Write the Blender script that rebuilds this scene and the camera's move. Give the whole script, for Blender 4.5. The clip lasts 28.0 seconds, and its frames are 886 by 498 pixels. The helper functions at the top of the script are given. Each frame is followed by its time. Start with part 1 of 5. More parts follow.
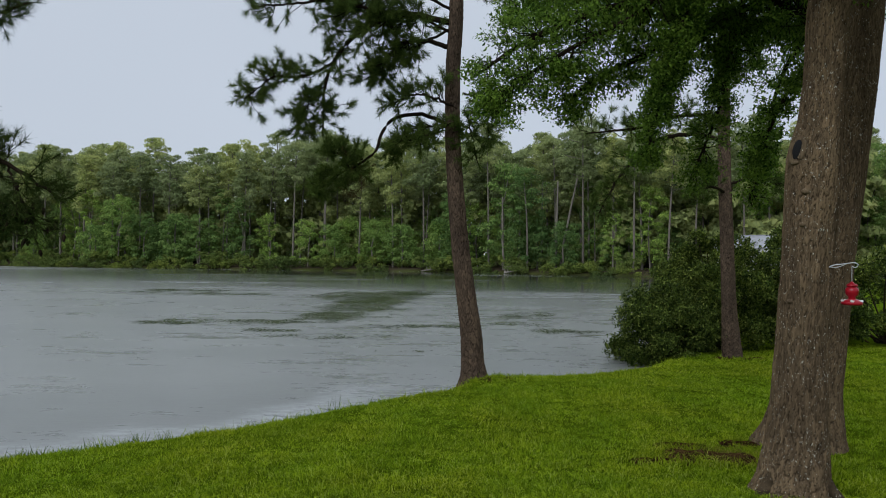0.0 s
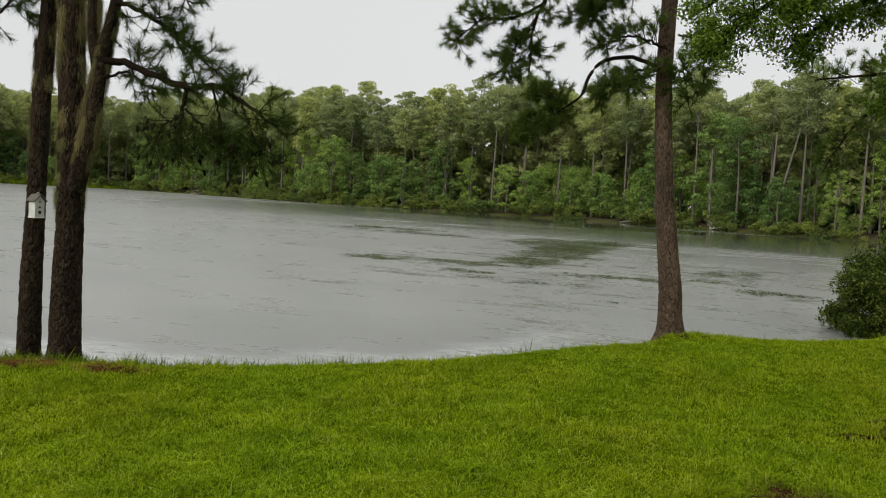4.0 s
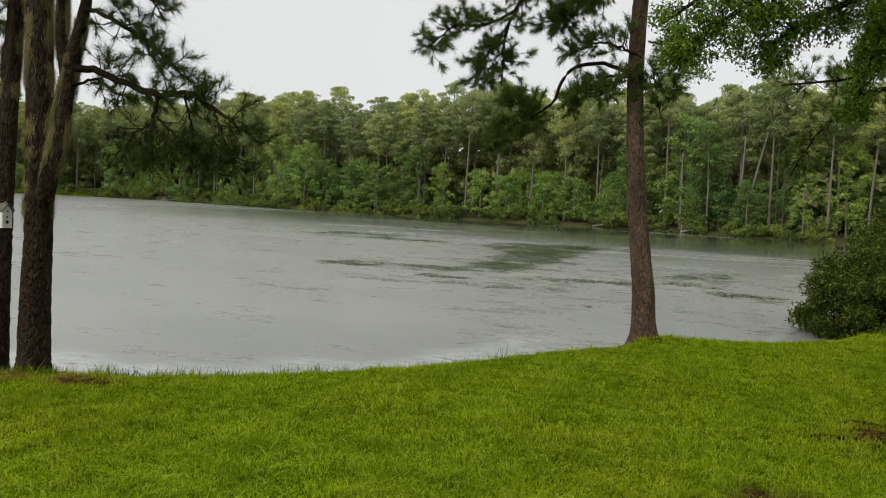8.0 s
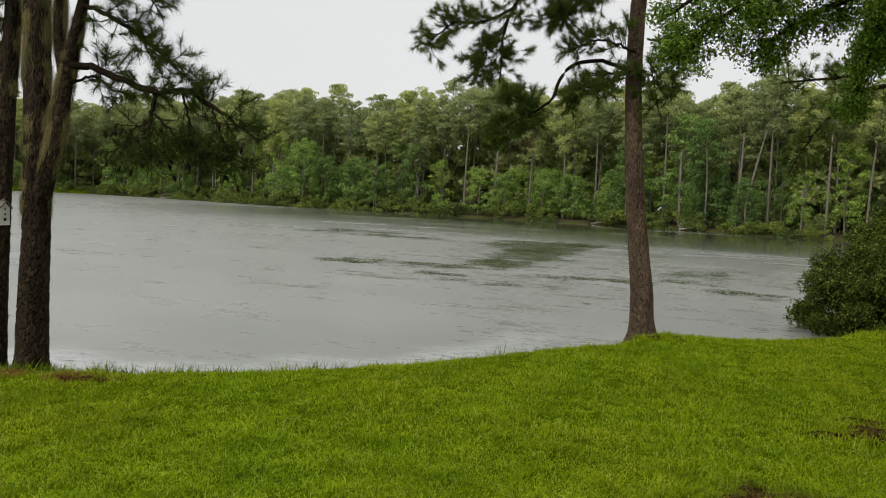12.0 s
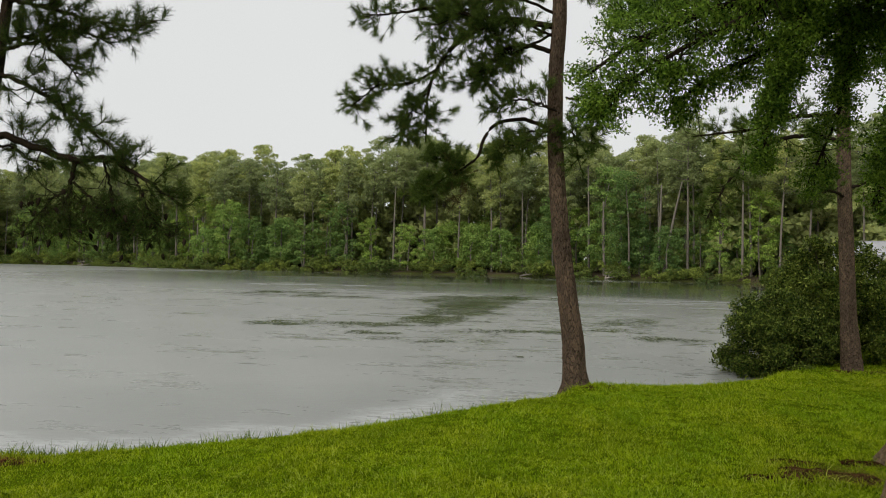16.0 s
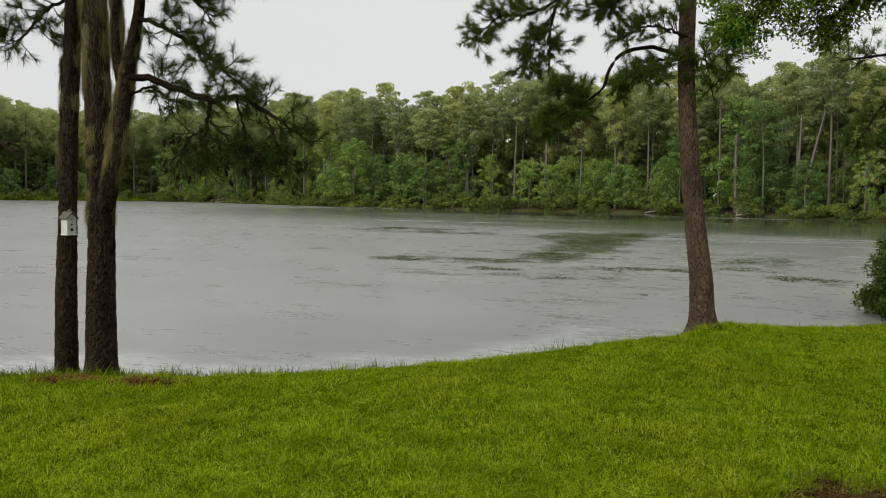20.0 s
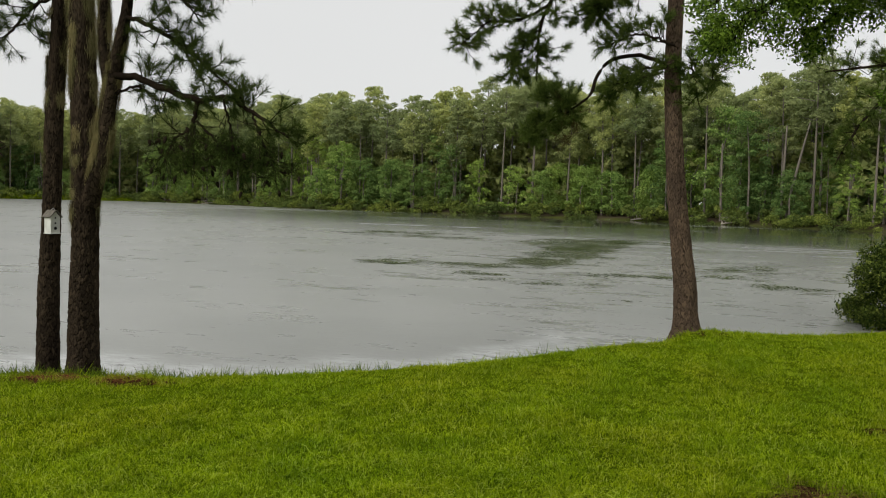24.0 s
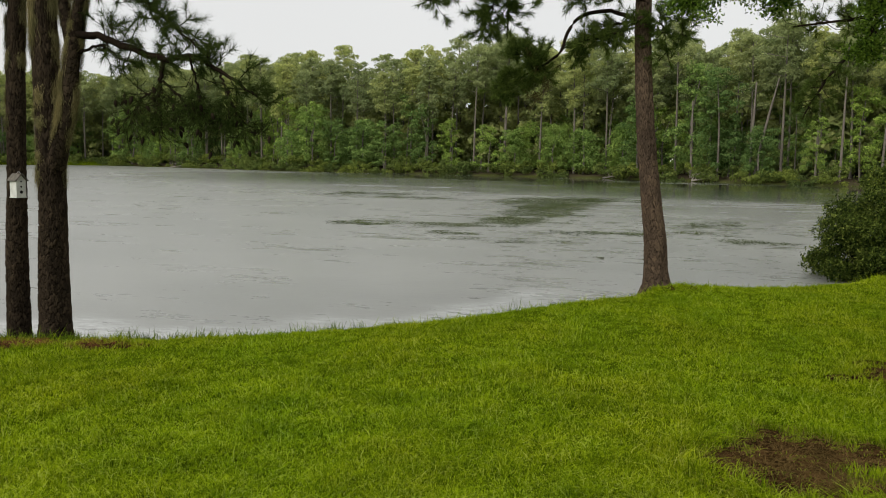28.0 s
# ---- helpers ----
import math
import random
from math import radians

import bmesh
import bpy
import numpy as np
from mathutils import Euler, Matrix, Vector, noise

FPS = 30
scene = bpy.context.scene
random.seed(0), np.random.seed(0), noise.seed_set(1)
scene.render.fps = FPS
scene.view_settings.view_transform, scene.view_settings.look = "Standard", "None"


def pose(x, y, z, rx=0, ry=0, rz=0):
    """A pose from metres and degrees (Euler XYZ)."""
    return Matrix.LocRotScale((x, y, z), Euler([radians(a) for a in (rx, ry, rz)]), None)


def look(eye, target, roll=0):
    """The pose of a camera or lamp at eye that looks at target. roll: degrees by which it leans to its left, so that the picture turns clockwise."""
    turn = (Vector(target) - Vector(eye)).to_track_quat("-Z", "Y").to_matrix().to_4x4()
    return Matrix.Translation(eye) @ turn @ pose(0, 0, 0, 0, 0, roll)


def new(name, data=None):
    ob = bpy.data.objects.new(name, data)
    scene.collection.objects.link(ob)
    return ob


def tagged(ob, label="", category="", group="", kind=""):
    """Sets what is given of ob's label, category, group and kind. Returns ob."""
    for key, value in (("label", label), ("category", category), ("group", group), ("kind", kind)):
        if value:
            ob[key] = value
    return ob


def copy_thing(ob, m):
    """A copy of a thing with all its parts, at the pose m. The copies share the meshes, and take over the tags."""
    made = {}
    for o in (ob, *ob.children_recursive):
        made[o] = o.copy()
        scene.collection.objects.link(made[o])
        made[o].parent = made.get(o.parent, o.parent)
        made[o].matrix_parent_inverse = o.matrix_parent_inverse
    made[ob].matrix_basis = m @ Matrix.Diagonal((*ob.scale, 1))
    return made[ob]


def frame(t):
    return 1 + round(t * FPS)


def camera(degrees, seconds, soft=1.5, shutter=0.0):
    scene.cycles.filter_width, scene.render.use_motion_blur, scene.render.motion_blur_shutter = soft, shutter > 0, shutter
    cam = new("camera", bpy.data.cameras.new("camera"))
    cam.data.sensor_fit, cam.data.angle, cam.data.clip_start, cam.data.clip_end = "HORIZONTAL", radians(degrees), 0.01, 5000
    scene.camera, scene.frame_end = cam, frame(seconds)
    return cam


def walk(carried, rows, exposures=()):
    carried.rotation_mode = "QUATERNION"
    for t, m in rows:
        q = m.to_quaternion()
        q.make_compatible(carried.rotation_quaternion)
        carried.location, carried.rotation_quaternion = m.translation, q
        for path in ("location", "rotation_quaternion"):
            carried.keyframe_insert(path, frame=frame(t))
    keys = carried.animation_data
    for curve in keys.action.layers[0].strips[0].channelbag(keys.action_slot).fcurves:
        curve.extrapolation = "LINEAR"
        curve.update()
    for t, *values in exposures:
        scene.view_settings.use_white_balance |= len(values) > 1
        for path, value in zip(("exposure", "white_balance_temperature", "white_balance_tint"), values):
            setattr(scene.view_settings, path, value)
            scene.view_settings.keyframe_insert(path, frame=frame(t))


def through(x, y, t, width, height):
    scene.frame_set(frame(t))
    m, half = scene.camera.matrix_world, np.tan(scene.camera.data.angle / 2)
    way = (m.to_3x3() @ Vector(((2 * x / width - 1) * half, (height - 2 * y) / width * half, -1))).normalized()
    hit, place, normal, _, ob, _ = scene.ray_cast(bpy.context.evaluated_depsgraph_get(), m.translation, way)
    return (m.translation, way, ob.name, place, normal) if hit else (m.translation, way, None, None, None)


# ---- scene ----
cam = camera(59.24, 28.0, 1.0)
ROWS = [
    (0, 0, 0, 1.6, 90.62, -0.45, -0.005),
    (0.5, -0.011, 0.015, 1.588, 90.169, -0.76, 4.694),
    (1, -0.006, -0.015, 1.589, 89.787, -1.033, 8.444),
    (1.5, 0.002, -0.031, 1.582, 89.238, -1.307, 9.754),
    (2, -0.02, 0.009, 1.561, 88.126, -2.626, 11.722),
    (2.5, -0.035, 0.008, 1.565, 87.56, -3.79, 14.079),
    (3, -0.037, 0.017, 1.569, 87.585, -4.273, 14.33),
    (3.5, -0.033, 0.019, 1.568, 87.436, -3.697, 14.391),
    (4, -0.021, 0.004, 1.567, 86.278, -3.229, 14.445),
    (4.5, -0.024, 0.003, 1.551, 85.226, -3.405, 14.664),
    (6.5, -0.026, 0.002, 1.567, 85.274, -2.929, 14.475),
    (7, -0.022, -0.009, 1.576, 85.275, -2.778, 13.941),
    (7.5, -0.03, -0.005, 1.574, 85.752, -2.833, 13.363),
    (8, -0.033, -0.001, 1.584, 86.739, -2.837, 12.5),
    (8.5, -0.032, -0, 1.581, 86.881, -2.65, 12.415),
    (9, -0.035, 0.008, 1.583, 86.837, -2.473, 12.434),
    (9.5, -0.033, 0.001, 1.574, 86.893, -2.358, 12.371),
    (10, -0.028, -0.003, 1.573, 86.821, -2.482, 12.297),
    (10.5, -0.037, 0, 1.57, 86.756, -2.749, 12.421),
    (11, -0.029, -0.004, 1.574, 86.669, -2.698, 12.416),
    (11.5, -0.027, -0.001, 1.578, 86.545, -2.745, 12.478),
    (12, -0.026, -0.001, 1.583, 86.562, -2.847, 12.412),
    (12.5, -0.032, -0.043, 1.576, 86.762, -2.87, 9.54),
    (13, -0.022, -0.049, 1.586, 87.06, -2.748, 3.53),
    (13.5, -0.024, 0.003, 1.603, 88.202, -2.145, -0.323),
    (14.1, -0.026, 0, 1.609, 89.5, -1.65, -1.5),
    (14.8, -0.03, -0.004, 1.613, 90.9, -1.15, 2.6),
    (15.5, -0.034, -0.008, 1.614, 90.915, -1.056, 6.443),
    (16, -0.045, -0.015, 1.615, 90.852, -0.889, 7.222),
    (16.5, -0.045, -0.006, 1.614, 90.798, -0.836, 7.958),
    (17, -0.052, -0.003, 1.613, 90.801, -0.812, 8.829),
    (17.5, -0.056, -0.014, 1.61, 90.688, -0.786, 9.497),
    (18, -0.056, -0.015, 1.608, 89.663, -0.665, 11.314),
    (18.5, -0.071, 0.005, 1.601, 87.819, -0.61, 14.226),
    (19, -0.06, 0.001, 1.597, 86.757, -0.453, 15.881),
    (19.5, -0.061, 0.006, 1.589, 86.661, -0.556, 16.016),
    (20, -0.063, 0.006, 1.592, 86.098, -0.741, 16.07),
    (20.5, -0.058, -0.001, 1.593, 86.093, -0.763, 16.125),
    (21, -0.057, 0.005, 1.59, 86.077, -1.003, 15.929),
    (21.5, -0.057, 0.013, 1.593, 86.053, -1.014, 15.861),
    (23.5, -0.055, 0, 1.589, 86.304, -1.66, 15.346),
    (24, -0.048, -0.004, 1.585, 86.449, -1.573, 15.148),
    (24.5, -0.051, -0.011, 1.585, 86.459, -1.518, 14.635),
    (25, -0.039, -0.018, 1.591, 86.371, -1.293, 14.512),
    (25.5, -0.031, -0.031, 1.585, 86.377, -1.059, 13.956),
    (26, -0.027, -0.037, 1.582, 86.333, -0.791, 13.58),
    (26.5, -0.025, -0.045, 1.583, 86.212, -0.683, 13.436),
    (27, -0.03, -0.044, 1.58, 86.207, -0.691, 13.057),
    (27.5, -0.031, -0.042, 1.577, 86.116, -0.697, 13.023),
    (28, -0.033, -0.042, 1.564, 83.591, -0.874, 13.127),
]
EXPOSURES = [(0.0, -0.37, 5600, 10), (0.6, -0.22, 5800, 10), (1.2, 0.0, 6150, 10), (2.0, -0.02, 6450, 10), (4.5, -0.04, 6450, 10), (8.0, 0.03, 6450, 10), (12.5, 0.03, 6460, 10), (14.5, 0.0, 6460, 10), (17.0, -0.05, 6470, 10), (19.0, -0.1, 6480, 10), (20.5, -0.01, 6480, 10), (25.0, -0.01, 6490, 10), (27.0, 0.05, 6500, 10), (28.0, 0.05, 6500, 10)]
walk(cam, [(t, pose(x, y, z, rx, ry, rz)) for t, x, y, z, rx, ry, rz in ROWS], EXPOSURES)

# ---- overcast sky and one soft sun ----
SKY = 0.765
world = bpy.data.worlds.new("overcast_sky")
scene.world = world
world.use_nodes = True
wn, wl = world.node_tree.nodes, world.node_tree.links
wn.clear()
w_out, w_bg, w_mix = wn.new("ShaderNodeOutputWorld"), wn.new("ShaderNodeBackground"), wn.new("ShaderNodeMix")
w_sky, w_co, w_no, w_ramp = wn.new("ShaderNodeTexSky"), wn.new("ShaderNodeTexCoord"), wn.new("ShaderNodeTexNoise"), wn.new("ShaderNodeValToRGB")
w_sky.sky_type, w_sky.sun_disc, w_sky.sun_elevation, w_sky.sun_rotation = "NISHITA", False, radians(34), radians(213)
w_no.inputs["Scale"].default_value, w_no.inputs["Detail"].default_value = 1.6, 3.0
w_ramp.color_ramp.elements[0].position, w_ramp.color_ramp.elements[0].color = 0.3, (10.15, 10.2, 10.05, 1)
w_ramp.color_ramp.elements[1].position, w_ramp.color_ramp.elements[1].color = 0.7, (10.8, 10.8, 10.6, 1)
w_mix.data_type, w_mix.inputs[0].default_value = "RGBA", 0.93
wl.new(w_co.outputs["Generated"], w_no.inputs["Vector"])
wl.new(w_no.outputs["Fac"], w_ramp.inputs["Fac"])
wl.new(w_sky.outputs["Color"], w_mix.inputs[6])
wl.new(w_ramp.outputs["Color"], w_mix.inputs[7])
w_sep, w_up, w_mul = wn.new("ShaderNodeSeparateXYZ"), wn.new("ShaderNodeMapRange"), wn.new("ShaderNodeVectorMath")
w_up.inputs["From Min"].default_value, w_up.inputs["From Max"].default_value = 0.36, 1.0
w_up.inputs["To Min"].default_value, w_up.inputs["To Max"].default_value = 1.0, 2.5
w_mul.operation = "MULTIPLY"
wl.new(w_co.outputs["Generated"], w_sep.inputs["Vector"])
wl.new(w_sep.outputs["Z"], w_up.inputs["Value"])
wl.new(w_mix.outputs[2], w_mul.inputs[0])
wl.new(w_up.outputs["Result"], w_mul.inputs[1])
wl.new(w_mul.outputs["Vector"], w_bg.inputs["Color"])
w_bg.inputs["Strength"].default_value = SKY / 10.0
wl.new(w_bg.outputs["Background"], w_out.inputs["Surface"])
sun = new("sun", bpy.data.lights.new("sun", "SUN"))
sun.data.energy, sun.data.angle, sun.data.color = 2.2, radians(38), (1.0, 0.97, 0.92)
sun.matrix_basis = look((-8.5, -13, 10.5), (0, 0, 0))


WATER_Z = -0.70


# ---- materials ----
def shader(name, rough=0.8, spec=0.3):
    m = bpy.data.materials.new(name)
    m.use_nodes = True
    b = m.node_tree.nodes["Principled BSDF"]
    b.inputs["Roughness"].default_value = rough
    b.inputs["Specular IOR Level"].default_value = spec
    return m, m.node_tree.nodes, m.node_tree.links, b


def node(n, kind, **values):
    made = n.new(kind)
    for key, value in values.items():
        made.inputs[key.replace("_", " ")].default_value = value
    return made


def ramp(n, l, source, stops):
    r = n.new("ShaderNodeValToRGB")
    e = r.color_ramp.elements
    while len(e) < len(stops):
        e.new(0.5)
    for item, (at, colour) in zip(e, stops):
        item.position, item.color = at, (*colour, 1)
    l.new(source, r.inputs["Fac"])
    return r


def mixed(n, l, fac, a, b, blend="MIX"):
    m = n.new("ShaderNodeMix")
    m.data_type, m.blend_type = "RGBA", blend
    for source, slot in ((fac, 0), (a, 6), (b, 7)):
        if isinstance(source, (int, float)):
            m.inputs[slot].default_value = source
        elif isinstance(source, tuple):
            m.inputs[slot].default_value = (*source, 1)
        else:
            l.new(source, m.inputs[slot])
    return m.outputs[2]


def position(n, l, scale=(1, 1, 1), local=True):
    c, m = n.new("ShaderNodeTexCoord"), n.new("ShaderNodeMapping")
    m.inputs["Scale"].default_value = scale
    l.new(c.outputs["Object"], m.inputs["Vector"])
    return m.outputs["Vector"]


def grain(n, l, vector, scale, detail=4.0, rough=0.6):
    t = node(n, "ShaderNodeTexNoise", Scale=scale, Detail=detail, Roughness=rough)
    l.new(vector, t.inputs["Vector"])
    return t.outputs["Fac"]


def bumped(n, l, b, height, strength, distance):
    u = node(n, "ShaderNodeBump", Strength=strength, Distance=distance)
    l.new(height, u.inputs["Height"])
    l.new(u.outputs["Normal"], b.inputs["Normal"])
    return u


def bark(name, dark, mid, light, lichen=0.0, stretch=0.35, stained=2.2, flaky=0.28):
    """Bark: grain and stains on the modelled plates, dark in the cracks between them, a few pale lichen spots."""
    m, n, l, b = shader(name, 1.0, 0.0)
    v = position(n, l, (1, 1, stretch))
    fine = grain(n, l, v, 55.0, 8.0, 0.75)
    tone = ramp(n, l, fine, [(0.3, mid), (0.7, light)])
    stain = ramp(n, l, grain(n, l, v, stained, 4.0), [(0.32, (0.6, 0.58, 0.56)), (0.68, (1.2, 1.15, 1.06))])
    colour = mixed(n, l, 1.0, tone.outputs["Color"], stain.outputs["Color"], "MULTIPLY")
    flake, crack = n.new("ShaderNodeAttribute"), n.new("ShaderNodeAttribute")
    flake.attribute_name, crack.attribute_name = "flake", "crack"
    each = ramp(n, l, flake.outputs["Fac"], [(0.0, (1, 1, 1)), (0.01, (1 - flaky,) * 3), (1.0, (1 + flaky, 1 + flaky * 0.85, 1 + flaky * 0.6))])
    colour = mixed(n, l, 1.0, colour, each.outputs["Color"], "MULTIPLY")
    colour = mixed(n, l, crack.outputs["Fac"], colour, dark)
    if lichen:
        spots = grain(n, l, position(n, l, (1, 1, 0.7)), 72.0, 4.0, 0.65)
        where = grain(n, l, position(n, l), 6.0, 3.0, 0.6)
        both = n.new("ShaderNodeMath")
        both.operation = "MULTIPLY_ADD"
        both.inputs[1].default_value = 0.22
        l.new(where, both.inputs[0])
        l.new(spots, both.inputs[2])
        mask = ramp(n, l, both.outputs["Value"], [(0.86 - lichen, (0, 0, 0)), (0.90 - lichen, (1, 1, 1))])
        colour = mixed(n, l, mask.outputs["Color"], colour, (0.42, 0.41, 0.34))
    l.new(colour, b.inputs["Base Color"])
    bumped(n, l, b, fine, 0.8, 0.006)
    return m


def foliage(name, dark, light, through=0.25, rough=0.6, by_object=0.25, patch=0.6, gloss=0.08, pale=None, sere=None):
    """Leaves: colour varies leaf by leaf, in patches and from plant to plant; some light passes through. pale paints
    highlights into the brightest leaves.
    """
    m, n, l, b = shader(name, rough, gloss)
    geo, info = n.new("ShaderNodeNewGeometry"), n.new("ShaderNodeObjectInfo")
    tone = ramp(n, l, geo.outputs["Random Per Island"], [(0.0, dark), (1.0, light)] if pale is None else [(0.0, dark), (0.8, light), (1.0, pale)])
    patches = ramp(n, l, grain(n, l, position(n, l), patch, 3.0), [(0.3, (0.72, 0.78, 0.7)), (0.7, (1.2, 1.15, 1.05))])
    colour = mixed(n, l, 1.0, tone.outputs["Color"], patches.outputs["Color"], "MULTIPLY")
    each = ramp(n, l, info.outputs["Random"], [(0.0, (1 - by_object, 1 - by_object * 0.85, 1 - by_object * 0.6)), (0.5, (1, 1, 1)), (1.0, (1 + by_object, 1 + by_object * 0.8, 1.0))])
    colour = mixed(n, l, 1.0, colour, each.outputs["Color"], "MULTIPLY")
    if sere:
        spread = ramp(n, l, grain(n, l, position(n, l, (1, 0.6, 1)), 0.55, 4.0, 0.65), [(0.36, (1, 1, 1)), (0.5, (1.1, 1.0, 1.0)), (0.66, sere)])
        colour = mixed(n, l, 1.0, colour, spread.outputs["Color"], "MULTIPLY")
    l.new(colour, b.inputs["Base Color"])
    back, both = n.new("ShaderNodeBsdfTranslucent"), n.new("ShaderNodeMixShader")
    both.inputs["Fac"].default_value = through
    l.new(colour, back.inputs["Color"])
    l.new(b.outputs["BSDF"], both.inputs[1])
    l.new(back.outputs["BSDF"], both.inputs[2])
    l.new(both.outputs["Shader"], n["Material Output"].inputs["Surface"])
    return m


def plain(name, colour, rough=0.6, metal=0.0, vary=0.12, scale=30.0):
    m, n, l, b = shader(name, rough)
    b.inputs["Metallic"].default_value = metal
    low, high = tuple(c * (1 - vary) for c in colour), tuple(min(1, c * (1 + vary)) for c in colour)
    tone = ramp(n, l, grain(n, l, position(n, l), scale), [(0.3, low), (0.7, high)])
    l.new(tone.outputs["Color"], b.inputs["Base Color"])
    bumped(n, l, b, grain(n, l, position(n, l), scale * 3), 0.2, 0.002)
    return m


def soil_material(name, dark, mid, light, scale=14.0):
    m, n, l, b = shader(name, 1.0, 0.0)
    v = position(n, l)
    tone = ramp(n, l, grain(n, l, v, scale, 6.0, 0.7), [(0.3, dark), (0.52, mid), (0.75, light)])
    wide = ramp(n, l, grain(n, l, v, 2.0, 3.0), [(0.3, (0.7, 0.7, 0.7)), (0.7, (1.2, 1.15, 1.1))])
    l.new(mixed(n, l, 1.0, tone.outputs["Color"], wide.outputs["Color"], "MULTIPLY"), b.inputs["Base Color"])
    bumped(n, l, b, grain(n, l, v, scale * 2.5, 5.0), 0.8, 0.02)
    return m


def water_material():
    """Rain-pocked murky lake water: ruffled lanes and calmer dark streaks, each a stretched patch; reflections partly
    painted into the colour.
    """
    m, n, l, b = shader("lake_water", 0.2, 0.5)
    b.inputs["IOR"].default_value = 1.33
    wide = position(n, l, (0.30, 0.42, 1))
    fine = grain(n, l, position(n, l, (0.8, 2.0, 1)), 1.0, 7.0, 0.75)
    lanes = n.new("ShaderNodeMath")
    lanes.operation = "MULTIPLY_ADD"
    lanes.inputs[1].default_value = 0.62
    l.new(grain(n, l, wide, 1.0, 4.0, 0.6), lanes.inputs[0])
    l.new(fine, lanes.inputs[2])
    lanes = lanes.outputs["Value"]
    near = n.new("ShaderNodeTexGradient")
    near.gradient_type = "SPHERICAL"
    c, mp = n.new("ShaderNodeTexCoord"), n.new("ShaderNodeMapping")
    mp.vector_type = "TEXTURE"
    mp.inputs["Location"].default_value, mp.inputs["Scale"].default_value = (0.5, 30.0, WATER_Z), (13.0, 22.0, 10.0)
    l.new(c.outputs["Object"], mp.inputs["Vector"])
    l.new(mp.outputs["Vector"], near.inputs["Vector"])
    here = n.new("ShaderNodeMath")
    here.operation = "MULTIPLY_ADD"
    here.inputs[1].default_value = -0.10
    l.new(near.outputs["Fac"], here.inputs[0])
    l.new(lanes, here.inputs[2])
    streak_mask = ramp(n, l, here.outputs["Value"], [(0.56, (0, 0, 0)), (0.72, (1, 1, 1))])
    rough = n.new("ShaderNodeMapRange")
    rough.inputs["To Min"].default_value, rough.inputs["To Max"].default_value = 0.17, 0.31
    l.new(streak_mask.outputs["Color"], rough.inputs["Value"])
    lee_reflection, calm = n.new("ShaderNodeAttribute"), n.new("ShaderNodeMix")
    lee_reflection.attribute_name = "lee_reflection"
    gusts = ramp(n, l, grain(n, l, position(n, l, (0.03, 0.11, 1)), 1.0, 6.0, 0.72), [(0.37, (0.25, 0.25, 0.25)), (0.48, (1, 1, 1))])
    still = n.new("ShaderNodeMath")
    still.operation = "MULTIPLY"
    l.new(lee_reflection.outputs["Fac"], still.inputs[0])
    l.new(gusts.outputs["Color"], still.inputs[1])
    calm.data_type = "FLOAT"
    calm.inputs[3].default_value = 0.05
    l.new(still.outputs["Value"], calm.inputs[0])
    l.new(rough.outputs["Result"], calm.inputs[2])
    l.new(calm.outputs[0], b.inputs["Roughness"])
    murk = ramp(n, l, grain(n, l, wide, 0.6, 3.0), [(0.3, (0.150, 0.153, 0.138)), (0.7, (0.190, 0.191, 0.174))])
    # The streaks' weaker sky reflection is put in as a darker base colour.
    colour = mixed(n, l, streak_mask.outputs["Color"], (0.118, 0.123, 0.104), murk.outputs["Color"])
    # The far wood's dark green reflection is painted into the sheltered water's colour.
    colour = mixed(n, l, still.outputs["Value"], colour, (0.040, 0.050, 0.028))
    edge = n.new("ShaderNodeAttribute")
    edge.attribute_name = "shallow"
    splash = n.new("ShaderNodeMath")
    splash.operation = "MULTIPLY"
    flecks = ramp(n, l, grain(n, l, position(n, l, (1.0, 2.4, 1)), 5.0, 5.0, 0.75), [(0.40, (0.1, 0.1, 0.1)), (0.60, (1, 1, 1))])
    l.new(edge.outputs["Fac"], splash.inputs[0])
    l.new(flecks.outputs["Color"], splash.inputs[1])
    l.new(mixed(n, l, splash.outputs["Value"], colour, (0.36, 0.365, 0.355)), b.inputs["Base Color"])
    ripple = grain(n, l, position(n, l, (1.0, 2.2, 1)), 3.0, 5.0, 0.7)
    swell = n.new("ShaderNodeMath")
    swell.operation = "MULTIPLY_ADD"
    swell.inputs[1].default_value, swell.inputs[2].default_value = -0.2, 0.22
    l.new(still.outputs["Value"], swell.inputs[0])
    l.new(swell.outputs["Value"], bumped(n, l, b, ripple, 0.22, 0.02).inputs["Strength"])
    return m


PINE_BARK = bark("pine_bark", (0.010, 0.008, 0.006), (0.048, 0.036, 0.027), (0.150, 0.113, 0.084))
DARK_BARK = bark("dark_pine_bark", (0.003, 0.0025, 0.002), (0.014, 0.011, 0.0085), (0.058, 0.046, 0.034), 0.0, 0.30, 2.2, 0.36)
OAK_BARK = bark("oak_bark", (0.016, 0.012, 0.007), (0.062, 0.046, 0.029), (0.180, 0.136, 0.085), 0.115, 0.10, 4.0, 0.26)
# Limb bark: the crown's shade is put into this near-black colour.
SHADED_LIMB_BARK = bark("shaded_limb_bark", (0.004, 0.003, 0.002), (0.009, 0.007, 0.005), (0.034, 0.026, 0.019))
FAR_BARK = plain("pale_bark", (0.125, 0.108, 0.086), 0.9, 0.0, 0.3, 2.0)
# Darker copy of the pine needles, with the low limbs' shade in its colour.
SHADED_NEEDLES = foliage("shaded_olive_needles", (0.017, 0.030, 0.008), (0.076, 0.105, 0.026), 0.3, 0.6, 0.05, 1.2, 0.0)
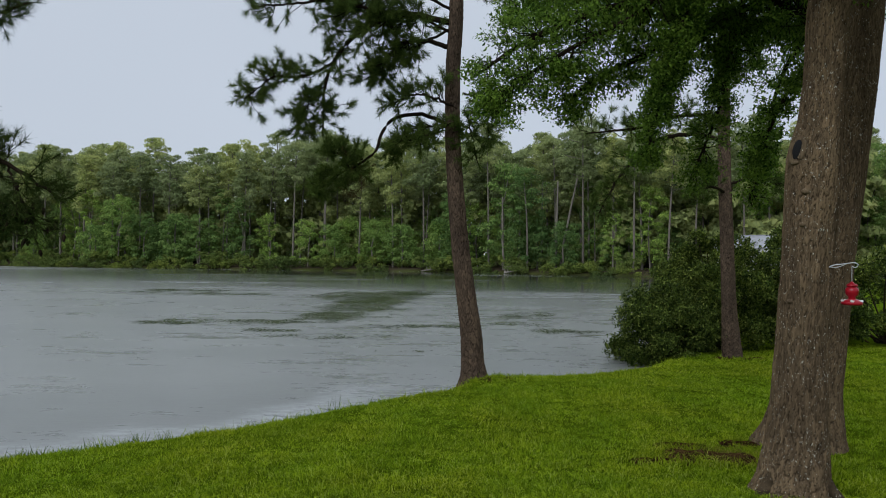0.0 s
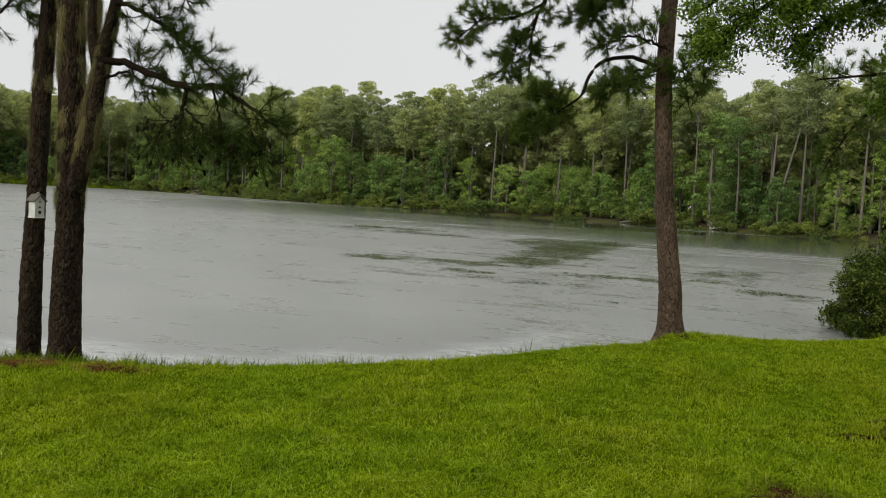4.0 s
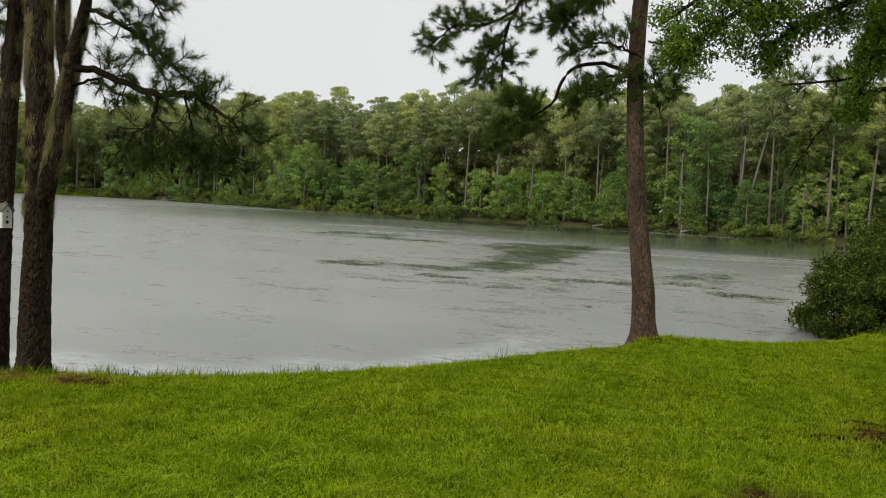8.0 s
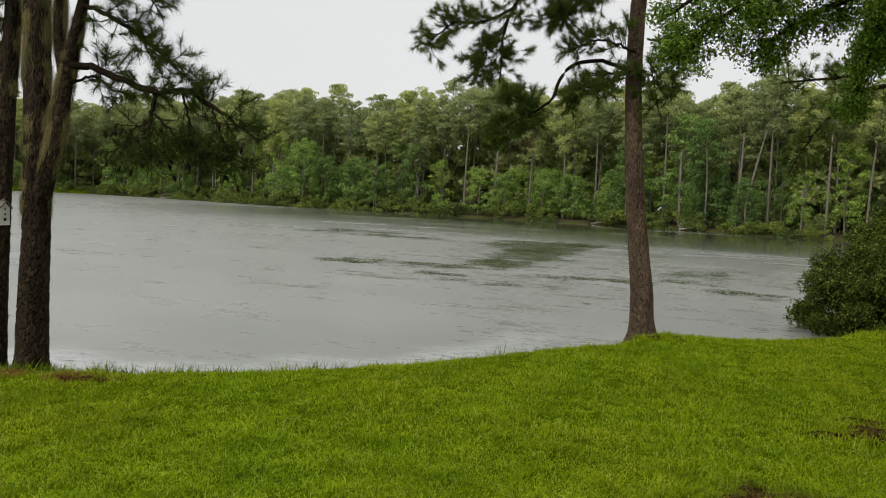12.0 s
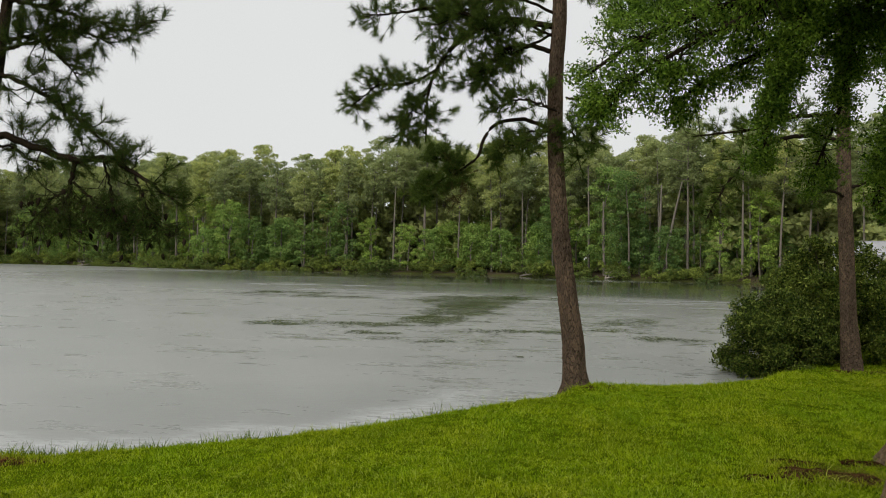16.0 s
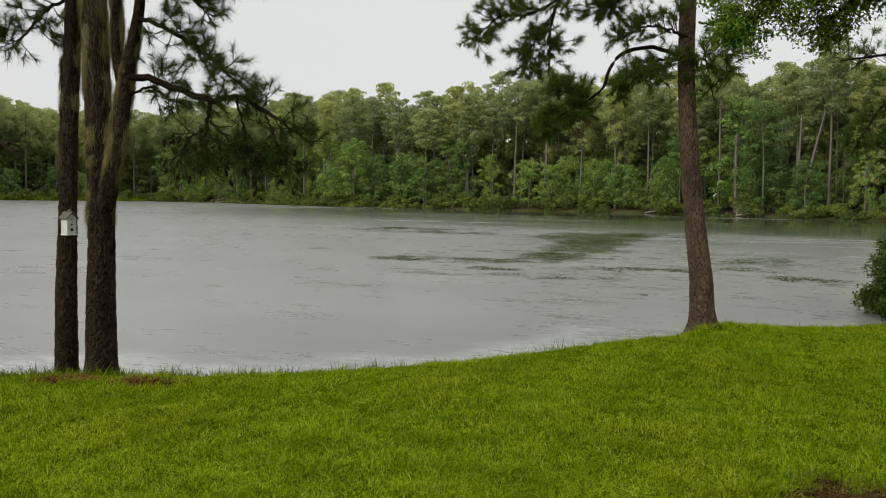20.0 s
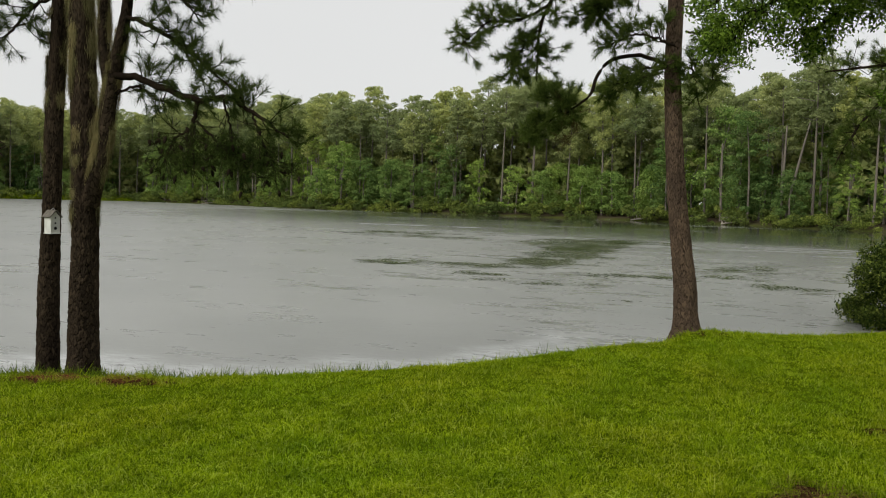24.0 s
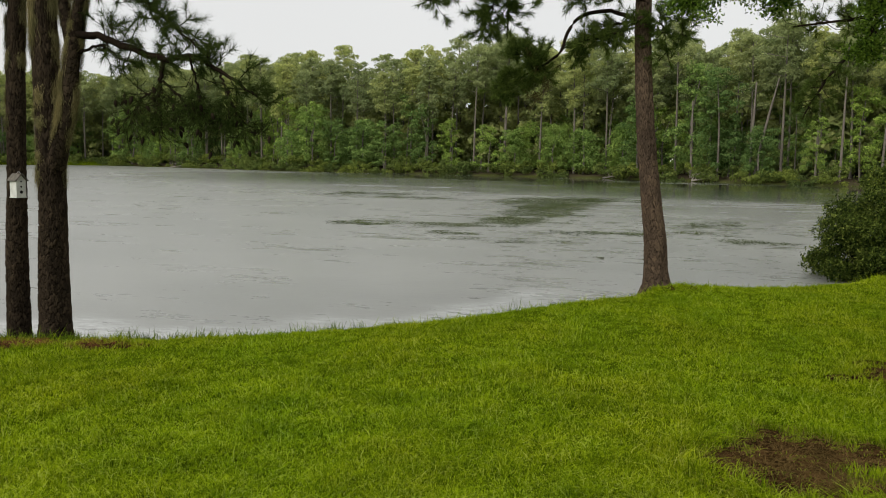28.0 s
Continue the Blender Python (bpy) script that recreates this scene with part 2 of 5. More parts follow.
NEEDLES = foliage("pine_needles", (0.026, 0.046, 0.011), (0.122, 0.168, 0.036), 0.36, 0.55, 0.05, 1.2, 0.0)
DEAD_NEEDLES = foliage("dead_needles", (0.050, 0.040, 0.018), (0.110, 0.085, 0.035), 0.2, 0.8, 0.05, 1.2, 0.0)
OAK_LEAF = foliage("oak_leaves", (0.020, 0.050, 0.006), (0.200, 0.310, 0.040), 0.45, 0.45, 0.05, 2.6, 0.03)
# Bush leaves: shade of the trees above and lit tips are put into the tones.
BUSH_LEAF = foliage("bush_leaves", (0.010, 0.024, 0.005), (0.105, 0.140, 0.025), 0.25, 0.45, 0.1, 1.6, 0.03, (0.250, 0.290, 0.062))
# Far pines and hardwoods: rain haze is painted in as paler, flatter foliage colours.
HAZED_PINE = foliage("hazed_pine_foliage", (0.215, 0.252, 0.118), (0.415, 0.458, 0.200), 0.55, 0.9, 0.25, 0.25, 0.0)
HAZED_LEAF = foliage("hazed_hardwood_foliage", (0.096, 0.170, 0.047), (0.330, 0.440, 0.130), 0.5, 0.9, 0.40, 0.25, 0.0)
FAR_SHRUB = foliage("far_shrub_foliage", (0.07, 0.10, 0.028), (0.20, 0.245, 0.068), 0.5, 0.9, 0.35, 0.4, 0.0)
# Lawn blades have no gloss; their wet sheen is painted as a pale tone.
GRASS = foliage("lawn_grass", (0.046, 0.094, 0.003), (0.262, 0.376, 0.011), 0.40, 0.6, 0.0, 1.6, 0.0, (0.335, 0.430, 0.070), (1.20, 0.99, 1.15))
WEED = foliage("weed_leaves", (0.044, 0.074, 0.006), (0.140, 0.195, 0.018), 0.35, 0.6, 0.05, 1.2, 0.0)
TURF = soil_material("turf", (0.026, 0.043, 0.002), (0.060, 0.094, 0.003), (0.102, 0.148, 0.005), 30.0)
tn, tl = TURF.node_tree.nodes, TURF.node_tree.links
litter_node, turf_base = tn.new("ShaderNodeAttribute"), tn["Principled BSDF"].inputs["Base Color"]
litter_node.attribute_name = "litter"
tl.new(mixed(tn, tl, litter_node.outputs["Fac"], turf_base.links[0].from_socket, (0.045, 0.036, 0.022)), turf_base)
SOIL = soil_material("soil", (0.007, 0.004, 0.002), (0.027, 0.0145, 0.006), (0.105, 0.058, 0.025), 8.0)
STRAW = foliage("pine_straw", (0.040, 0.024, 0.008), (0.165, 0.108, 0.042), 0.1, 0.8, 0.05, 5.0, 0.0)
RUST = foliage("rusty_straw", (0.080, 0.032, 0.012), (0.200, 0.090, 0.038), 0.1, 0.8, 0.05, 3.0, 0.0)
MOSS = foliage("hanging_moss", (0.095, 0.083, 0.036), (0.310, 0.272, 0.142), 0.35, 0.9, 0.05, 3.0, 0.0)
WATER = water_material()
WHITE = plain("weathered_white_paint", (0.52, 0.52, 0.47), 0.7, 0.0, 0.16, 12.0)
SHINGLE = plain("grey_wood", (0.095, 0.085, 0.066), 0.9, 0.0, 0.4, 40.0)
BLACK = plain("dark_hole", (0.006, 0.006, 0.006), 0.9)
RED = plain("red_plastic", (0.26, 0.005, 0.012), 0.3, 0.0, 0.1, 8.0)
WIRE = plain("white_wire", (0.46, 0.46, 0.44), 0.45, 0.0, 0.08, 20.0)
ROOF = plain("grey_roofing", (0.26, 0.26, 0.265), 0.8, 0.0, 0.15, 3.0)
DRIFT = plain("bleached_wood", (0.22, 0.195, 0.16), 0.9, 0.0, 0.3, 3.0)
PAD = foliage("floating_pads", (0.020, 0.029, 0.012), (0.088, 0.106, 0.046), 0.0, 0.7, 0.0, 0.4, 0.0)


# ---- mesh helpers ----
def mesh(name, verts, *faces, smooth=False):
    me = bpy.data.meshes.new(name)
    verts = np.asarray(verts, np.float32).reshape(-1, 3)
    faces = [np.asarray(f, np.int32) for f in faces if len(f)]
    totals = np.concatenate([np.full(len(f), f.shape[1], np.int32) for f in faces])
    loops = np.concatenate([f.ravel() for f in faces])
    me.vertices.add(len(verts))
    me.vertices.foreach_set("co", verts.ravel())
    me.loops.add(len(loops))
    me.loops.foreach_set("vertex_index", loops)
    me.polygons.add(len(totals))
    me.polygons.foreach_set("loop_start", np.r_[0, np.cumsum(totals)[:-1]].astype(np.int32))
    me.polygons.foreach_set("use_smooth", np.full(len(totals), smooth))
    me.update(calc_edges=True)
    return me


def part(name, me, material, parent=None, label=""):
    if isinstance(me, bmesh.types.BMesh):
        bm, me = me, bpy.data.meshes.new(name)
        bm.to_mesh(me)
        bm.free()
    me.materials.clear()
    me.materials.append(material)
    ob = new(name, me)
    ob.parent = parent
    return tagged(ob, label)


def thing(name, at=(0, 0, 0), label="", category="", group="", kind=""):
    ob = new(name)
    ob.empty_display_size = 0.2
    ob.location = at
    return tagged(ob, label, category, group, kind)


def joined(pieces):
    """Vertices and faces of several (verts, faces) pairs as one pair."""
    verts, faces, start = [], [], 0
    for v, f in pieces:
        verts.append(v)
        faces.append(np.asarray(f) + start)
        start += len(v)
    return np.concatenate(verts), np.concatenate(faces)


def glide(points, count):
    """A smooth line through a few points (Catmull-Rom)."""
    p = np.asarray(points, float)
    p = np.vstack([2 * p[0] - p[1], p, 2 * p[-1] - p[-2]])
    s = np.linspace(0, len(p) - 3 - 1e-6, count)
    i, u = s.astype(int), (s % 1)[:, None]
    a, b, c, d = p[i], p[i + 1], p[i + 2], p[i + 3]
    return 0.5 * (2 * b + (c - a) * u + (2 * a - 5 * b + 4 * c - d) * u**2 + (3 * b - a - 3 * c + d) * u**3)


def unit(v):
    return v / np.maximum(np.linalg.norm(v, axis=-1, keepdims=True), 1e-9)


def tube(line, radii, sides=8, rough=0.0, rng=None, ridges=0.0):
    """A tapered tube along a line; its skin may be uneven, with upright ridges."""
    line = np.asarray(line, float)
    n = len(line)
    radii = np.interp(np.linspace(0, 1, n), np.linspace(0, 1, len(radii)), radii)
    along = unit(np.gradient(line, axis=0))
    aside = np.where(np.abs(along[:, 2:3]) > 0.8, [[1.0, 0, 0]], [[0, 0, 1.0]])
    aside = unit(np.cross(np.cross(along, aside), along))
    other = np.cross(along, aside)
    turn = np.linspace(0, 2 * np.pi, sides, endpoint=False)
    r = radii[:, None] * np.ones(sides)
    if rough:
        r = r * (1 + rough * rng.normal(size=(n, sides)))
    if ridges:
        wobble = rng.normal(size=(max(3, n // 7), sides))
        rows = np.linspace(0, len(wobble) - 1, n)
        wave = np.stack([np.interp(rows, np.arange(len(wobble)), wobble[:, k]) for k in range(sides)], 1)
        r = r + ridges * wave
    verts = line[:, None] + r[..., None] * (np.cos(turn)[None, :, None] * aside[:, None] + np.sin(turn)[None, :, None] * other[:, None])
    a = np.arange(n - 1)[:, None] * sides + np.arange(sides)
    b = np.arange(n - 1)[:, None] * sides + (np.arange(sides) + 1) % sides
    quads = np.stack([a, b, b + sides, a + sides], -1).reshape(-1, 4)
    tip = np.r_[verts.reshape(-1, 3), line[-1:] + along[-1:] * radii[-1]]
    last = (n - 1) * sides + np.arange(sides)
    cap = np.stack([last, np.roll(last, -1), np.full(sides, n * sides), np.full(sides, n * sides)], -1)
    return tip, np.r_[quads, cap]


def clean(verts, quads):
    """Quads with a doubled last corner become triangles."""
    tri = quads[:, 2] == quads[:, 3]
    return verts, quads[~tri], quads[tri][:, :3]


def needles(rng, points, axes, count, length, width=0.0034, spread=0.9, brush=0.26):
    """Tufts of pine needles: thin three-cornered blades that fan out round each twig's end."""
    t = len(points)
    axes = unit(axes)[:, None]
    side = rng.normal(size=(t, count, 3))
    side = unit(side - (side * axes).sum(-1, keepdims=True) * axes)
    lean = rng.uniform(0.25, spread + 0.35, (t, count, 1))
    way = unit(axes * np.cos(lean) + side * np.sin(lean) + [0, 0, -0.12])
    root = points[:, None] - axes * rng.uniform(0, brush, (t, count, 1))
    size = length * rng.uniform(0.6, 1.1, (t, count, 1))
    flat = unit(np.cross(way, rng.normal(size=(t, count, 3)))) * width
    v = np.stack([root - flat, root + flat, root + way * size], 2).reshape(-1, 3)
    return v, np.arange(len(v)).reshape(-1, 3)


def leaves(rng, points, size, slim=0.45, droop=0.3):
    """Single leaves: four-cornered blades, folded a little, at the points."""
    n = len(points)
    way = unit(rng.normal(size=(n, 3)) + [0, 0, -droop])
    flat = unit(np.cross(way, rng.normal(size=(n, 3)) + [0, 0, 0.6]))
    long = size * rng.uniform(0.6, 1.25, (n, 1))
    a, b = points, points + way * long
    mid = points + way * long * 0.55
    v = np.stack([a, mid - flat * long * slim * 0.5, b, mid + flat * long * slim * 0.5], 1).reshape(-1, 3)
    return v, np.arange(len(v)).reshape(-1, 4)


def box(size, at=(0, 0, 0), bevel=0.004):
    bm = bmesh.new()
    bmesh.ops.create_cube(bm, size=1.0, matrix=Matrix.Translation(at) @ Matrix.Diagonal((*size, 1)))
    if bevel:
        bmesh.ops.bevel(bm, geom=bm.edges[:], offset=bevel, segments=1, affect="EDGES", profile=0.5)
    return bm


def prism(outline, deep, front=0.0):
    """An upright outline (x, z) drawn out along y."""
    n = len(outline)
    v = [(x, front, z) for x, z in outline] + [(x, front + deep, z) for x, z in outline]
    me = bpy.data.meshes.new("prism")
    me.from_pydata(v, [], [tuple(range(n)), tuple(range(2 * n - 1, n - 1, -1))] + [(k, k + n, (k + 1) % n + n, (k + 1) % n) for k in range(n)])
    return me


def disc(radius, at, turn, thick=0.006, sides=14):
    bm = bmesh.new()
    bmesh.ops.create_cone(bm, cap_ends=True, segments=sides, radius1=radius, radius2=radius, depth=thick, matrix=Matrix.Translation(at) @ turn)
    return bm


# ---- the lie of the land ----
NEAR_SHORE = [(-60, -6), (-30, -1), (-14, 4.0), (-9.5, 6.2), (-7.2, 7.3), (-6.0, 7.5), (-4.9, 7.6), (-3.8, 8.05), (-2.65, 8.9), (-1.5, 10.1), (-0.45, 11.5),
              (0.1, 12.82), (1.0, 13.25), (2.2, 13.85), (3.4, 14.8), (4.55, 17.0), (5.6, 19.8), (8, 26), (14, 46), (22, 74), (29, 96)]
FAR_SHORE = [(27, 101), (20, 106), (10, 116), (0, 124), (-16, 127), (-27, 130), (-46, 133), (-63, 137), (-96, 156), (-127, 170), (-146, 142), (-165, 110), (-172, 60), (-130, 10)]
LAKE = np.array(NEAR_SHORE + FAR_SHORE, float)


def inland(x, y):
    """Metres from the shore: plus on land, minus in the lake."""
    x, y = np.asarray(x, float), np.asarray(y, float)
    best, inside = np.full(x.shape, 1e9), np.zeros(x.shape, bool)
    for (ax, ay), (bx, by) in zip(LAKE, np.roll(LAKE, -1, 0)):
        dx, dy = bx - ax, by - ay
        u = np.clip(((x - ax) * dx + (y - ay) * dy) / (dx * dx + dy * dy), 0, 1)
        best = np.minimum(best, (x - ax - u * dx) ** 2 + (y - ay - u * dy) ** 2)
        if dy:
            inside ^= ((ay > y) != (by > y)) & (x < dx * (y - ay) / dy + ax)
    return np.where(inside, -1, 1) * np.sqrt(best)


def smooth(a, b, v):
    u = np.clip((v - a) / (b - a), 0, 1)
    return u * u * (3 - 2 * u)


def wave(x, y, k):
    return np.sin(3.1 * k * x + 1.7 * k * y + k) * np.sin(2.3 * k * y - 1.9 * k * x) + 0.6 * np.sin(6.7 * k * x - 5.1 * k * y) * np.sin(7.3 * k * y + 2.0)


def height(x, y):
    x, y = np.asarray(x, float), np.asarray(y, float)
    s, r = inland(x, y), np.hypot(x, y)
    lawn = -0.030 * np.clip(r - 2.5, 0, 17) + 0.03 * np.exp(-((x - 0.4) ** 2 + (y - 12.5) ** 2) / 0.5)
    lawn = lawn + 0.07 * np.exp(-((x + 6.66) ** 2 + (y - 7.25) ** 2) / 0.14)
    lawn = lawn - 0.026 * np.clip(-x - 0.5, 0, 8) + 0.018 * np.sin(1.3 * x + 0.6 * y) * np.sin(1.1 * y - 0.4 * x)
    far = -0.3 + 0.035 * np.clip(s, 0, 60)
    land = lawn + (far - lawn) * smooth(30, 70, r)
    k = smooth(-0.45, 0.86, s)
    return np.where(s < -0.45, -1.05 - 0.12 * np.clip(-s - 0.45, 0, 12), -1.05 + (land + 1.05) * k)


def on(x, y):
    return float(height(np.array([x]), np.array([y]))[0])


def steps(*runs):
    return np.unique(np.concatenate([np.arange(a, b, d) for a, b, d in runs]).round(3))


gx = steps((-3000, -300, 300), (-300, -180, 12), (-180, -10, 2.5), (-10, 12, 0.14), (12, 60, 2.0), (60, 300, 12), (300, 3001, 300))
gy = steps((-3000, -300, 300), (-300, -20, 20), (-20, 2, 1.0), (2, 21, 0.14), (21, 96, 2.5), (96, 190, 2.0), (190, 320, 10), (320, 3001, 300))
xx, yy = np.meshgrid(gx, gy)
zz = height(xx, yy)
gi = np.arange(len(gy) - 1)[:, None] * len(gx) + np.arange(len(gx) - 1)
gq = np.stack([gi, gi + 1, gi + 1 + len(gx), gi + len(gx)], -1).reshape(-1, 4)
FLOOR = smooth(-0.5, 0.5, inland(xx, yy)) * smooth(60, 80, np.hypot(xx, yy))
ground = part("ground", mesh("ground", np.stack([xx, yy, zz], -1), gq, smooth=True), TURF)
litter = ground.data.attributes.new("litter", "FLOAT", "POINT")
litter.data.foreach_set("value", FLOOR.ravel().astype(np.float32))
tagged(ground, "mown grassy lawn sloping gently to the lake bank", "ground", kind="structure")
wx = steps((-190, -12, 4.0), (-12, 8, 0.25), (8, 61, 4.0))
wy = steps((-30, 6, 3.0), (6, 20, 0.25), (20, 201, 4.0))
wxx, wyy = np.meshgrid(wx, wy)
wi = np.arange(len(wy) - 1)[:, None] * len(wx) + np.arange(len(wx) - 1)
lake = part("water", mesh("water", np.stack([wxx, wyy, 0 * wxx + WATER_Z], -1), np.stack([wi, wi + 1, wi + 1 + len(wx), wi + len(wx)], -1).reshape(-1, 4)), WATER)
shallow = lake.data.attributes.new("shallow", "FLOAT", "POINT")
shallow.data.foreach_set("value", ((1 - smooth(1.35, 2.2, -inland(wxx, wyy) + 0.35 * wave(0.5 * wxx, 0.8 * wyy, 1.0))) * (1 - 0.9 * smooth(-2.2, -0.4, wxx))).ravel().astype(np.float32))
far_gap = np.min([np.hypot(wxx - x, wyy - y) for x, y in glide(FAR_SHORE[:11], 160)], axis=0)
# Sheltered water: smoother, and carrying the painted reflection of the far trees.
lee_reflection = lake.data.attributes.new("lee_reflection", "FLOAT", "POINT")
lee_reflection.data.foreach_set("value", ((1.0 - 0.92 * smooth(24, 80, far_gap)) * (1 - smooth(80, 96, far_gap)) * (0.06 + 0.94 * smooth(-80, -22, wxx))).ravel().astype(np.float32))
tagged(lake, "grey rain-pocked lake water, dark streaks and far-shore reflection put into its colour", "lake", kind="structure")


# ---- trees ----
def plated(turn, z, around, tall, seed):
    """Bark plates round a trunk: for each place how deep in a crack it lies and its own plate's number."""
    rng = np.random.default_rng(seed)
    high = int(np.ceil((z.max() - z.min()) / tall)) + 4
    jx, jz, own = rng.uniform(0.05, 0.95, (3, high, around))
    u = turn / (2 * np.pi) * around + 0.3 * np.sin(z * 2 * np.pi / tall * 0.43 + 3 * turn) + 0.22 * np.sin(z * 41 + 5 * turn) + 0.14 * np.sin(z * 97 + 17 * turn)
    w = (z - z.min()) / tall + 1.5 + 0.25 * np.sin(turn * around * 0.31 + z * 3)
    cu, cw = np.floor(u).astype(int), np.floor(w).astype(int)
    first, second, mine = np.full(u.shape, 9.0), np.full(u.shape, 9.0), np.zeros(u.shape)
    for du in (-1, 0, 1):
        for dw in (-1, 0, 1):
            a, b = (cu + du) % around, np.clip(cw + dw, 0, high - 1)
            d = np.hypot(u - cu - du - jx[b, a], w - cw - dw - jz[b, a])
            closer = d < first
            second = np.where(closer, first, np.minimum(second, d))
            mine = np.where(closer, own[b, a], mine)
            first = np.where(closer, d, first)
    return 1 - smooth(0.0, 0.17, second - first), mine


def trunk_part(tree, rng, line, radii, material, plate=(0.036, 0.095, 0.011), ridges=0.006, label="", name="trunk", low=-1.0, high=6.5):
    """A trunk whose bark is modelled plate by plate on the stretch near the eye."""
    rows, sides = 520, int(min(210, max(96, 2 * math.pi * radii[2] / 0.0065)))
    curve = glide(line, 900)
    bands = np.linspace(0, 1, rows)
    lowest = curve[:, 2] < high
    keep = np.r_[np.flatnonzero(lowest)[(bands * (lowest.sum() - 1)).astype(int)], np.flatnonzero(~lowest)[::12]]
    thick = np.interp(np.linspace(0, 1, 900), np.linspace(0, 1, len(radii)), radii)[keep]
    curve = curve[keep]
    keep = np.r_[True, np.linalg.norm(np.diff(curve, axis=0), axis=1) > 1e-6]
    curve, thick = curve[keep], thick[keep]
    v, f = tube(curve, [1, 1], sides)
    turn = np.tile(np.linspace(0, 2 * np.pi, sides, endpoint=False), len(curve))
    z = np.repeat(curve[:, 2], sides)
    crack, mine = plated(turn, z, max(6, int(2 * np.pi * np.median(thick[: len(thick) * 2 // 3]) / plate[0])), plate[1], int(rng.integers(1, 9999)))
    wide = 0.5 * np.sin(3 * turn + 1.3 * z) + 0.5 * np.sin(5 * turn - 2.1 * z + 1)
    r = np.repeat(thick, sides) + ridges * wide + plate[2] * (0.55 * mine - 0.8 * crack + 0.12 * rng.normal(size=len(z)))
    axis = np.repeat(curve, sides, 0)
    body = axis + (v[:-1] - axis) * r[:, None]
    v = np.r_[body, v[-1:]]
    me = mesh(name, *clean(v, f), smooth=True)
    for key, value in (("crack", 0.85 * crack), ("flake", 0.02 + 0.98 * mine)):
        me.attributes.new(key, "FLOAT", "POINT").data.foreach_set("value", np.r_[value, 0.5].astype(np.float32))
    return part(name, me, material, tree, label)


def twigs(rng, line, first, count, length, lift, radius=0.008, ahead=0.5):
    """Side twigs on a limb: their tubes, their ends and the ways these point."""
    along = unit(np.gradient(line, axis=0))
    at = np.sort(rng.uniform(first, 1.0, count))
    i = (at * (len(line) - 1)).astype(int)
    side = unit(rng.normal(size=(count, 3)))
    way = unit(along[i] * ahead + side * 0.8 + [0, 0, lift])
    size = length * rng.uniform(0.4, 1.1, count) * (1.15 - 0.5 * at)
    tubes, points, ways = [], [], []
    for k in range(count):
        bend = unit(way[k] + 0.45 * rng.normal(size=3))
        stops = line[i[k]] + np.array([0 * way[k], way[k] * size[k] * 0.5, way[k] * size[k] * 0.5 + bend * size[k] * 0.5])
        tubes.append(tube(stops, [radius * 1.2, radius * 0.4], 4))
        points += [stops[2], stops[1] * 0.4 + stops[2] * 0.6]
        ways += [bend, way[k]]
    return tubes, np.array(points), np.array(ways)


def sprays(rng, line, first, count, length, lift, stout=0.0075):
    """Forked branchlets on a pine limb with upturned ends: their tubes, the tuft places and the ways these point."""
    along = unit(np.gradient(line, axis=0))
    at = np.sort(rng.uniform(first, 1.0, count))
    i = (at * (len(line) - 1)).astype(int)
    way = unit(along[i] * 0.55 + unit(rng.normal(size=(count, 3)) * (1, 1, 0.75)) * 0.85 + [0, 0, lift])
    size = length * rng.uniform(0.35, 1.15, count) * (1.15 - 0.45 * at)
    tubes, points, ways = [], [], []
    for k in range(count):
        bend = unit(way[k] + 0.3 * rng.normal(size=3) + [0, 0, 0.3])
        root = line[i[k]]
        mid, end = root + way[k] * size[k] * 0.5, root + way[k] * size[k] * 0.5 + bend * size[k] * 0.5
        tubes.append(tube(np.array([root, mid, end]), [stout, stout * 0.4], 4))
        points.append(end)
        ways.append(bend)
        for fork in range(rng.integers(1, 4)):
            u = rng.uniform(0.35, 0.9)
            base = root + way[k] * size[k] * min(u, 0.5) + bend * size[k] * max(0.0, u - 0.5)
            out = unit(bend * 0.6 + unit(rng.normal(size=3)) * 0.8 + [0, 0, 0.2])
            tip = base + out * rng.uniform(0.08, 0.24)
            tubes.append(tube(np.array([base, (base + tip) / 2 + [0, 0, -0.008], tip]), [stout * 0.55, stout * 0.3], 3))
            points.append(tip)
            ways.append(out)
    return tubes, np.array(points), np.array(ways)


def cones(parent, rng, points, count):
    """Small dark pine cones that hang from twig ends, each a part of its own."""
    shapes = []
    for k in range(4):
        lean = rng.normal(size=3) * 0.012
        stops = np.array([(0, 0, 0), lean * 0.5 + [0, 0, -0.012], lean + [0, 0, -0.032], lean * 1.4 + [0, 0, -0.062]])
        shapes.append(mesh("cone", *clean(*tube(stops, [0.004, 0.017, 0.019, 0.005], 6, 0.08, rng)), smooth=True))
    for k, p in enumerate(points[rng.integers(0, len(points), count)]):
        part("cone", shapes[k % 4], SHADED_LIMB_BARK, parent).location = p


def pine_limb(tree, rng, line, thick, count, length=0.55, lift=0.25, first=0.3, tuft=68, long=0.130, bark_material=SHADED_LIMB_BARK, needle=NEEDLES, width=0.0034, spread=0.95, cone=0, stout=0.0075):
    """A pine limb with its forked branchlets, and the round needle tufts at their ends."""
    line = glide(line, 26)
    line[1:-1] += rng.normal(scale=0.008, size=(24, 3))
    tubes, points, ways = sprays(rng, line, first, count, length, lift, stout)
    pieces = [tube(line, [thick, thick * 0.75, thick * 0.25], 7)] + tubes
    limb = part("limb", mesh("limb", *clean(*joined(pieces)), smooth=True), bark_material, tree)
    points, ways = np.r_[points, line[-1:]], np.r_[ways, line[-1:] - line[-3:-2]]
    v, f = needles(rng, points, ways, tuft, long, width, spread, 0.12)
    part("needles", mesh("needles", v, f), needle, limb, "fanned tufts of long green pine needles")
    if cone:
        cones(limb, rng, points, cone)
    return limb


